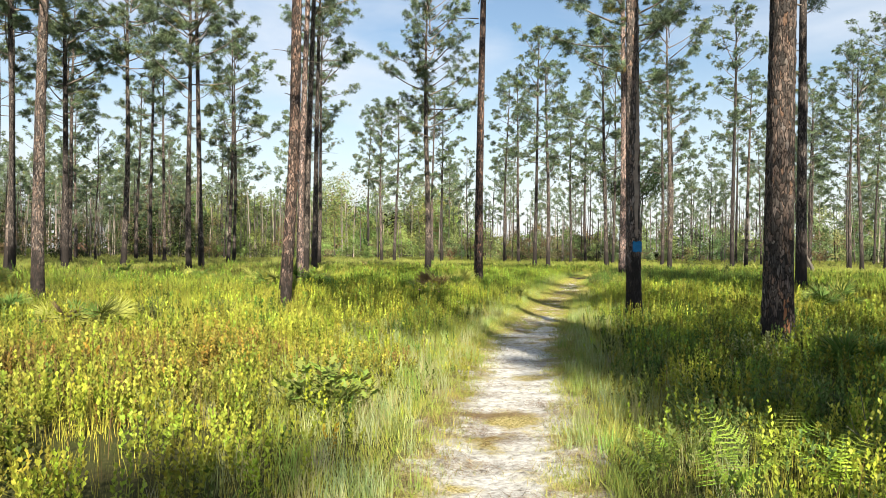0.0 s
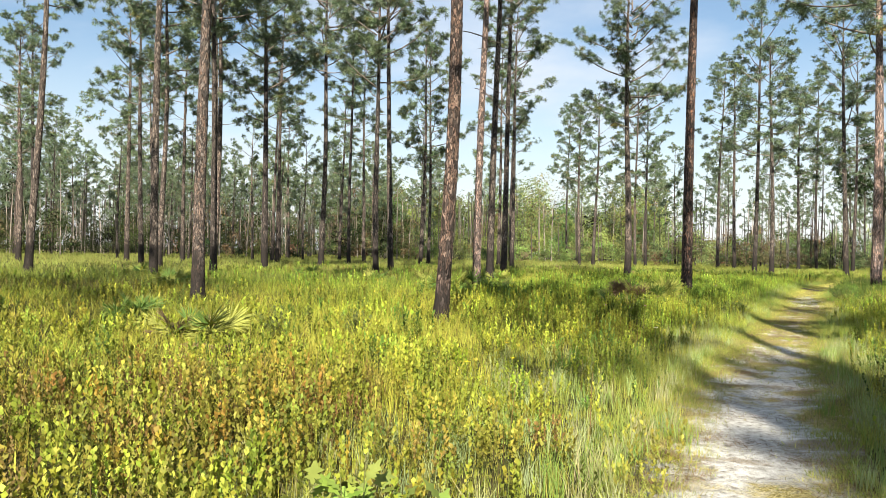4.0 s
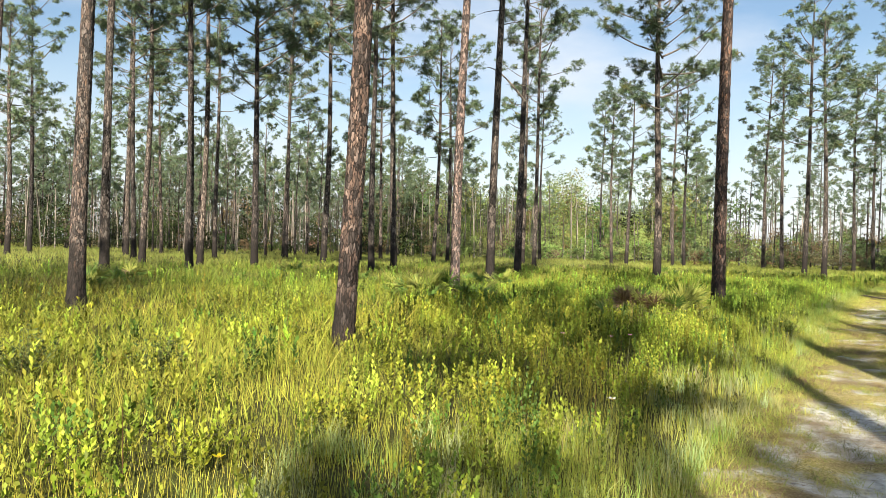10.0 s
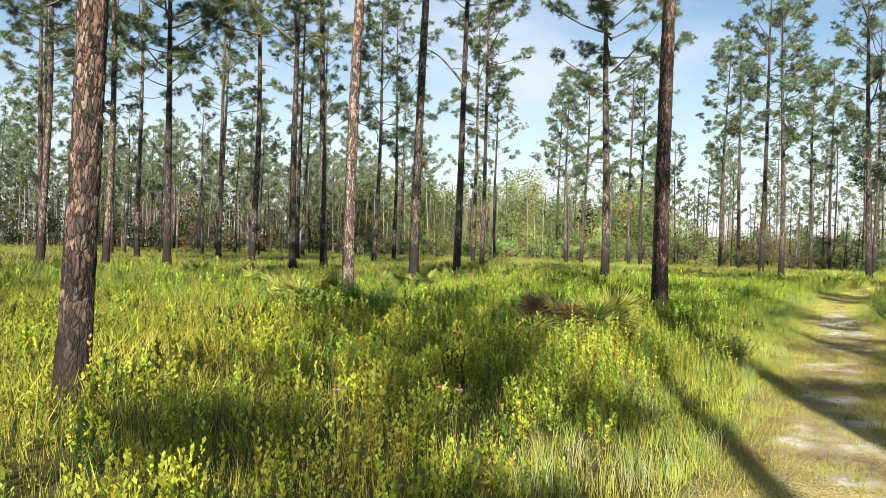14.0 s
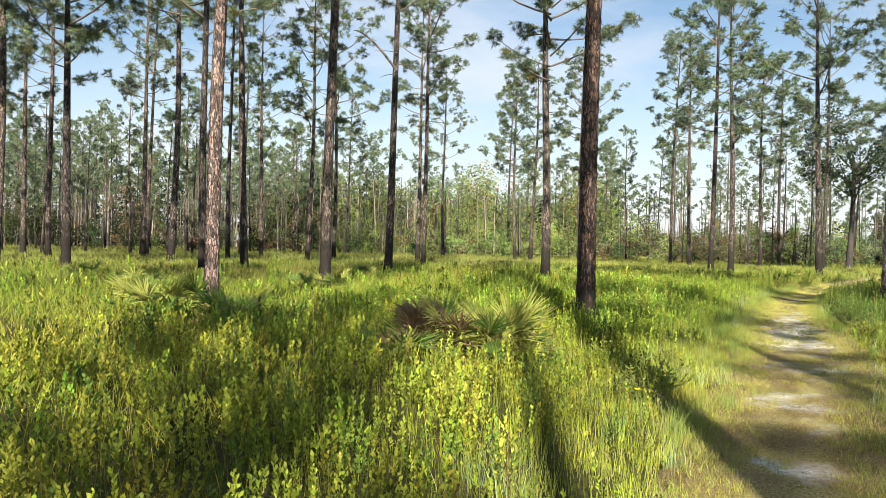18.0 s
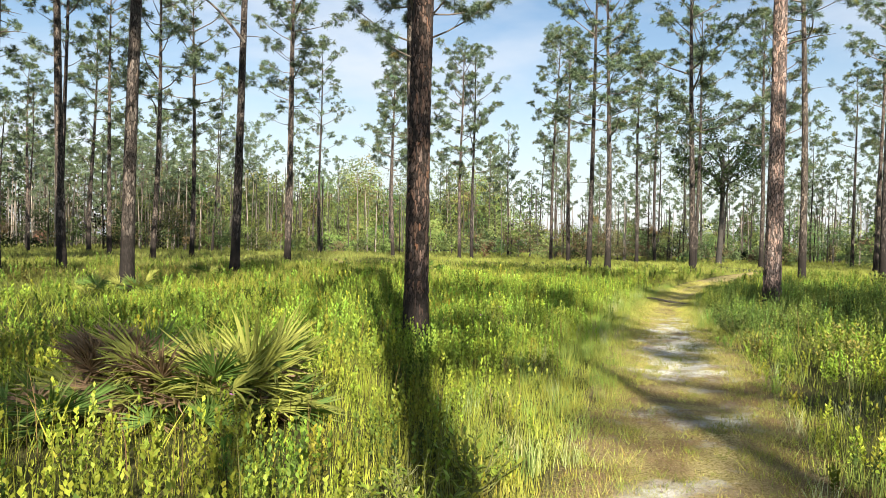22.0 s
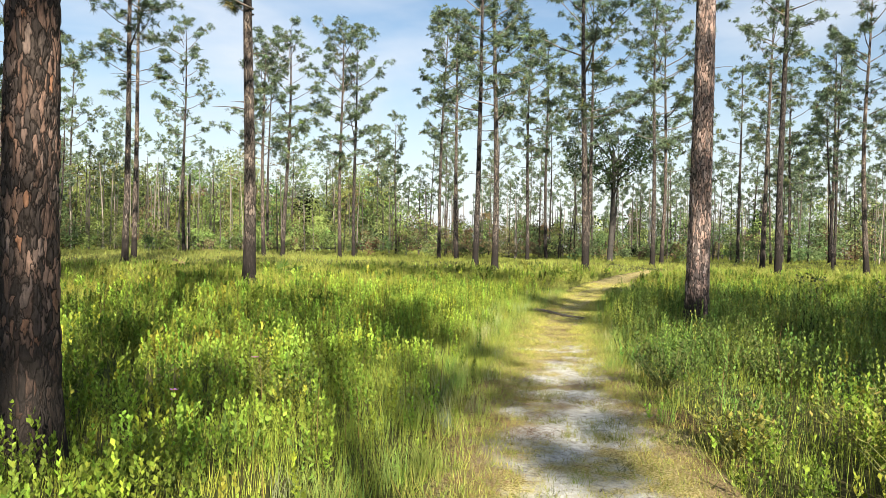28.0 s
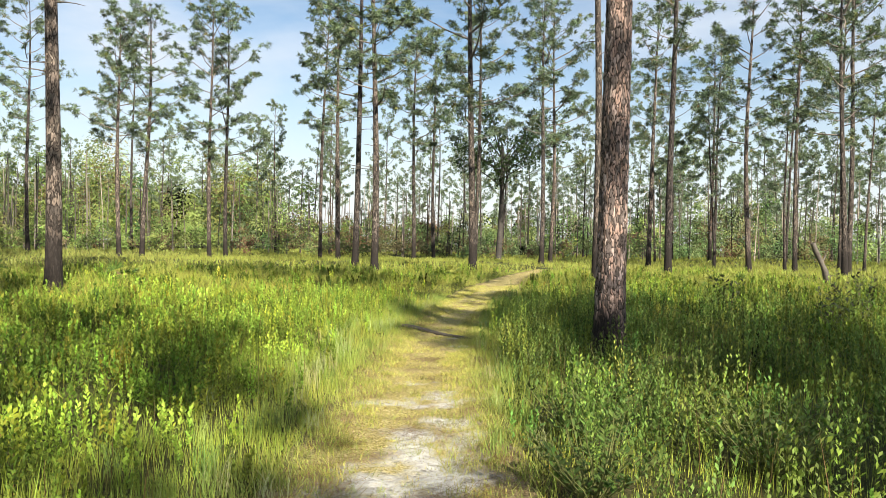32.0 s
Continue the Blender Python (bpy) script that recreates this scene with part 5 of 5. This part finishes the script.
def fern(x, y, size, seed):
    """Bracken: upright stalks, each with a leaning triangular blade of narrow paired leaflets."""
    r = np.random.default_rng(seed)
    top = new("fern")
    for i in range(6):
        verts, faces = [], []
        s = np.linspace(0, 1, 19)
        spine = np.stack([size * (0.10 * s + 0.75 * s ** 2.2), 0 * s, size * (1.15 * s - 0.32 * s ** 2.5)], -1)
        sv, sf = tube(spine, 0.0035 * (1.08 - s), 3)
        for j in range(6, 19):
            ln = size * 0.46 * (1 - (s[j] - s[6]) / (1.02 - s[6])) ** 0.85 + 0.012
            for sgn in (-1, 1):
                d = np.array([0.42, sgn * 0.90, -0.05 + r.normal(0, 0.08)]) * ln * r.uniform(0.88, 1.1)
                for q in range(5):      # lobes along the leaflet
                    b, p0, p1 = len(verts), spine[j] + d * q / 5, spine[j] + d * (q + 1.25) / 5
                    w = np.array([0.34, 0, 0.06]) * ln * 0.24 * (1.1 - q / 5.5)
                    verts += [p0, (p0 + p1) / 2 - w, p1, (p0 + p1) / 2 + w]
                    faces += [(b, b + 1, b + 2), (b, b + 2, b + 3)]
        sq = np.concatenate([sf[:, [0, 1, 2]], sf[:, [0, 2, 3]]]) + len(verts)
        v = np.concatenate([np.array(verts), sv])
        ob = mesh_thing("frond", tri_mesh("frond", v, np.concatenate([np.array(faces), sq]), jitter_tint(r, (0.32, 0.44, 0.06), 1).repeat(len(v), 0)), M_HERB, top)
        ob.rotation_euler = (r.normal(0, 0.12), r.normal(0, 0.12), i * 1.05 + r.normal(0, 0.25))
        q = r.uniform(0.75, 1.1)
        ob.scale, ob.location = (q, q, q), (r.normal(0, 0.04), r.normal(0, 0.04), 0)
    top.matrix_basis = pose(x, y, float(ground_z(np.array(x), np.array(y))) - 0.01)
    return tagged(top, "bright green bracken fern with feathery fronds", "fern", "ferns")


for i, (x, y, s) in enumerate([(1.75, 4.55, 0.42), (2.05, 4.15, 0.44), (2.35, 4.6, 0.46), (2.65, 4.2, 0.44), (2.75, 4.9, 0.42), (1.95, 4.95, 0.40), (3.1, 4.6, 0.42)]):
    fern(x, y, s, 800 + i)


M_HEART = plain_material("golden_flower_heart", (0.40, 0.26, 0.03), (0.62, 0.45, 0.06), 200.0)


def flower(x, y, h, col, seed, label):
    r = np.random.default_rng(seed)
    top = new("wildflower")
    s = np.linspace(0, 1, 5)
    p = np.stack([0.03 * s ** 2, 0.02 * np.sin(3 * s), h * s], -1)
    v, f = tube(p, 0.003 * (1 - 0.4 * s), 4)
    mesh_thing("stem", tri_mesh("stem", v, f), M_STEM, top)
    m, ns, ls = mat_new("petals")
    tc = ns.new("ShaderNodeTexCoord")
    c = ramp(ns, ls, noise_of(ns, ls, tc.outputs["Object"], 60.0), [(0.3, tuple(0.8 * q for q in col)), (0.7, col)])
    finish(m, ns, ls, c, 0.6, translucent=0.3)
    for i in range(5):
        a = i * 1.2566
        d, sd = np.array([math.cos(a), math.sin(a), 0.35]), np.array([-math.sin(a), math.cos(a), 0.0])
        q = p[-1]
        pv = np.array([q, q + d * 0.018 + sd * 0.011, q + d * 0.032 + sd * 0.005, q + d * 0.032 - sd * 0.005, q + d * 0.018 - sd * 0.011])
        mesh_thing("petal", tri_mesh("petal", pv, np.array([[0, 1, 2], [0, 2, 3], [0, 3, 4]])), m, top)
    hv, hf = tube([p[-1] - [0, 0, 0.002], p[-1] + [0, 0, 0.004], p[-1] + [0, 0, 0.008]], [0.006, 0.007, 0.002], 7)
    mesh_thing("flower_heart", tri_mesh("flower_heart", hv, hf), M_HEART, top, "golden centre")
    top.matrix_basis = pose(x, y, float(ground_z(np.array(x), np.array(y))), 0, 0, r.uniform(0, 360))
    tagged(top, label, "flower")


PINK, PURPLE, YELLOW, WHITE = (0.75, 0.30, 0.50), (0.45, 0.18, 0.50), (0.85, 0.68, 0.02), (0.8, 0.8, 0.74)
for i, (x, y, h, c) in enumerate([(-0.52, 11.43, .5, YELLOW), (-0.38, 10.85, .42, YELLOW), (-0.75, 10.43, .42, YELLOW), (3.55, 20.5, .5, YELLOW), (0.6, 16.3, .6, PINK), (1.28, 16.6, .6, PINK),
                                 (4.4, 28.9, .5, PURPLE), (1.1, 17.0, .52, PINK), (1.2, 13.3, .55, WHITE), (2.3, 24.0, .35, PURPLE), (4.75, 30.2, .52, PURPLE)]):
    flower(x, y, h, c, 850 + i, {PINK: "pink wildflower on a thin stem", PURPLE: "purple wildflower low in the grass", YELLOW: "small yellow wildflower in the grass", WHITE: "small white wildflower on a tall stem"}[c])

# a leaning dead snag in the far grass
s = np.linspace(0, 1, 9)
v, f = tube(np.stack([-0.75 * s + 0.08 * np.sin(5 * s), 0.1 * s, -0.1 + 1.95 * s], -1), 0.16 - 0.07 * s + 0.02 * np.sin(9 * s), 9)
snag = tagged(new("dead_snag"), "short dark dead tree stub leaning in the grass", "dead tree")
mesh_thing("stub", tri_mesh("stub", v, f), M_DEAD, snag)
v, f = tube([(-0.35, 0.05, 1.0), (-0.15, 0.1, 1.25), (-0.1, 0.15, 1.5)], [0.05, 0.035, 0.012], 6)
mesh_thing("broken_branch", tri_mesh("broken_branch", v, f), M_DEAD, snag)
snag.matrix_basis = pose(32.2, 53.2, 0.0)

# a bare pale twig beside the path's start
tw = []
for p, q in (([(0, 0, 0), (0.03, 0, 0.22), (0.01, 0.02, 0.42), (-0.03, 0.02, 0.62)], 0.006), ([(0.03, 0, 0.2), (-0.07, 0.01, 0.34), (-0.10, 0.02, 0.46)], 0.004), ([(0.02, 0.01, 0.32), (0.10, 0, 0.44), (0.12, 0.01, 0.55)], 0.0035), ([(-0.05, 0.01, 0.3), (-0.13, 0, 0.36)], 0.0025)):
    tw.append(tube(p, [q * (1 - 0.7 * k / (len(p) - 1)) for k in range(len(p))], 5))
v, f = joined(tw)
tagged(mesh_thing("bare_twig", tri_mesh("bare_twig", v, f), M_PALE), "bare forked twig standing in the shaded grass", "twig").matrix_basis = pose(3.15, 4.6, 0.0)

# a dark root that lies across the trail
s = np.linspace(0, 1, 16)
v, f = tube(np.stack([9.65 + 0.85 * s, 39.95 - 1.75 * s + 0.12 * np.sin(5 * s), 0.03 + 0.02 * np.sin(7 * s) - 0.05 * (2 * s - 1) ** 6], -1), 0.045 - 0.015 * s, 7)
tagged(mesh_thing("tree_root", tri_mesh("tree_root", v, f), M_DEAD), "dark bare root lying across the turf of the path", "root")


# ---- a broad oak among the far pines ----
def oak(x, y, h, seed):
    r = np.random.default_rng(seed)
    top = new("oak_tree")
    s = np.linspace(0, 1, 8)
    v, f = tube(np.stack([0.3 * np.sin(2.2 * s), 0.1 * s, -0.2 + 0.62 * h * s], -1), 0.26 * (1 - 0.6 * s) + 0.06, 9)
    mesh_thing("trunk", tri_mesh("trunk", v, f), M_OAKBARK, top)
    wood, cs = [], []
    for i in range(16):
        z0, a = h * r.uniform(0.32, 0.62), i * 2.4 + r.normal(0, 0.3)
        ln = h * r.uniform(0.20, 0.36)
        q = np.linspace(0, 1, 5)
        rise = r.uniform(0.45, 1.2)
        p = np.stack([0.25 + ln * q * math.cos(a), ln * q * math.sin(a), z0 + ln * rise * q ** 0.9], -1)
        wood.append(tube(p, 0.09 * (1 - 0.8 * q), 5))
        for _ in range(11):
            t = r.uniform(0.45, 1.1)
            cs.append([np.interp(min(t, 1), q, p[:, k]) + r.normal(0, 0.35) for k in range(3)])
    wv, wf = joined(wood)
    mesh_thing("branchwork", tri_mesh("branchwork", wv, wf), M_OAKBARK, top)
    c = np.repeat(np.array(cs), 42, 0)
    m = len(c)
    c = c + r.normal(0, 0.42, (m, 3))
    e1, e2 = r.normal(0, 1, (m, 3)), r.normal(0, 1, (m, 3))
    sz = r.uniform(0.08, 0.17, (m, 1))
    v = np.stack([c - e1 * sz * 0.5, c + e1 * sz * 0.5, c + e2 * sz], 1).reshape(-1, 3)
    mesh_thing("crown", tri_mesh("crown", v, np.arange(3 * m).reshape(-1, 3), np.repeat(jitter_tint(r, (0.060, 0.095, 0.038), m, 0.25), 3, 0)), M_WOODS, top)
    top.matrix_basis = pose(x, y, 0.0)
    return tagged(top, "dark broad-crowned oak among the distant pines", "tree")


oak(32.3, 94.6, 18.5, 901)

# the painted blaze, on the sunny side of its pine
for z0, hgt in ((1.60, 0.22),):
    s = np.linspace(-0.55, 0.55, 9)
    zz = np.linspace(z0 - hgt / 2, z0 + hgt / 2, 9)
    S, Z = np.meshgrid(s, zz)
    rr = 0.181
    v = np.stack([rr * np.sin(S), -rr * np.cos(S), Z + 0.01 * np.sin(9 * S)], -1).reshape(-1, 3)
    k = (np.arange(8)[:, None] * 9 + np.arange(8)[None]).ravel()
    blaze = mesh_thing("blaze", tri_mesh("blaze", v, np.stack([k, k + 1, k + 10, k + 9], -1)), M_BLAZE, bpy.data.objects["pine_tree.001"], "bright blue painted trail blaze")

# the pine whose low limb bends out and up in a hook
s = np.linspace(0, 1, 10)
v, f = tube(np.stack([-2.9 * s + 0.5 * s ** 3, 0.2 * s, 10.1 + 1.9 * np.sin(1.9 * s) + 0.35 * s ** 4], -1), 0.075 * (1 - 0.7 * s), 7)
hook = next(o for o in bpy.data.objects if o.name.startswith("pine_tree") and abs(o.location.x + 5.37) < 0.01)
mesh_thing("hooked_limb", tri_mesh("hooked_limb", v, f), M_LIMB, hook, "bare limb bent in a hook")


def bark_patch(name, owner, r0, s0, s1, z0, z1, seed, material, label):
    """A ragged patch that follows a trunk's round, a little proud of the bark."""
    r = np.random.default_rng(seed)
    S, Z = np.meshgrid(np.linspace(0, 1, 12), np.linspace(0, 1, 26))
    wob = 0.12 * np.sin(9 * Z + r.uniform(0, 6)) + 0.08 * np.sin(23 * Z + r.uniform(0, 6))
    wide = np.clip(np.sin(np.pi * (0.04 + 0.92 * Z)) ** 0.45, 0.05, 1)
    a = (s0 + s1) / 2 + (S - 0.5) * (s1 - s0) * wide + wob * (s1 - s0)
    z = z0 + (z1 - z0) * Z + 0.03 * np.sin(7 * S + 11 * Z)
    rad = r0 * (1 - 0.62 * z / 22) + r0 * 0.32 * np.exp(-z / 0.28) + r0 * 0.08 * np.exp(-z / 1.5) + 0.016 + 0.004 * np.sin(31 * S + 17 * Z)
    rad = np.where((S < 0.02) | (S > 0.98), rad - 0.03, rad)
    v = np.stack([rad * np.sin(a), -rad * np.cos(a), z], -1).reshape(-1, 3)
    k = (np.arange(25)[:, None] * 12 + np.arange(11)[None]).ravel()
    return mesh_thing(name, tri_mesh(name, v, np.stack([k, k + 1, k + 13, k + 12], -1)), material, owner, label)


M_SCAR = plain_material("bare_scarred_wood", (0.20, 0.085, 0.04), (0.50, 0.25, 0.12), 14.0)
M_PEEL = plain_material("peeled_pale_bark", (0.17, 0.12, 0.09), (0.40, 0.31, 0.24), 10.0)
bark_patch("scar", bpy.data.objects["pine_tree"], 0.20, -0.20, 0.02, 0.35, 0.85, 1, M_SCAR, "bare orange scar")
bark_patch("scar", bpy.data.objects["pine_tree"], 0.20, -0.02, 0.28, 0.30, 1.10, 2, M_SCAR, "bare orange scar")
bark_patch("peeled_strip", bpy.data.objects["pine_tree.001"], 0.142, -0.55, 0.25, 1.80, 5.2, 3, M_PEEL, "pale peeled strip of bark")
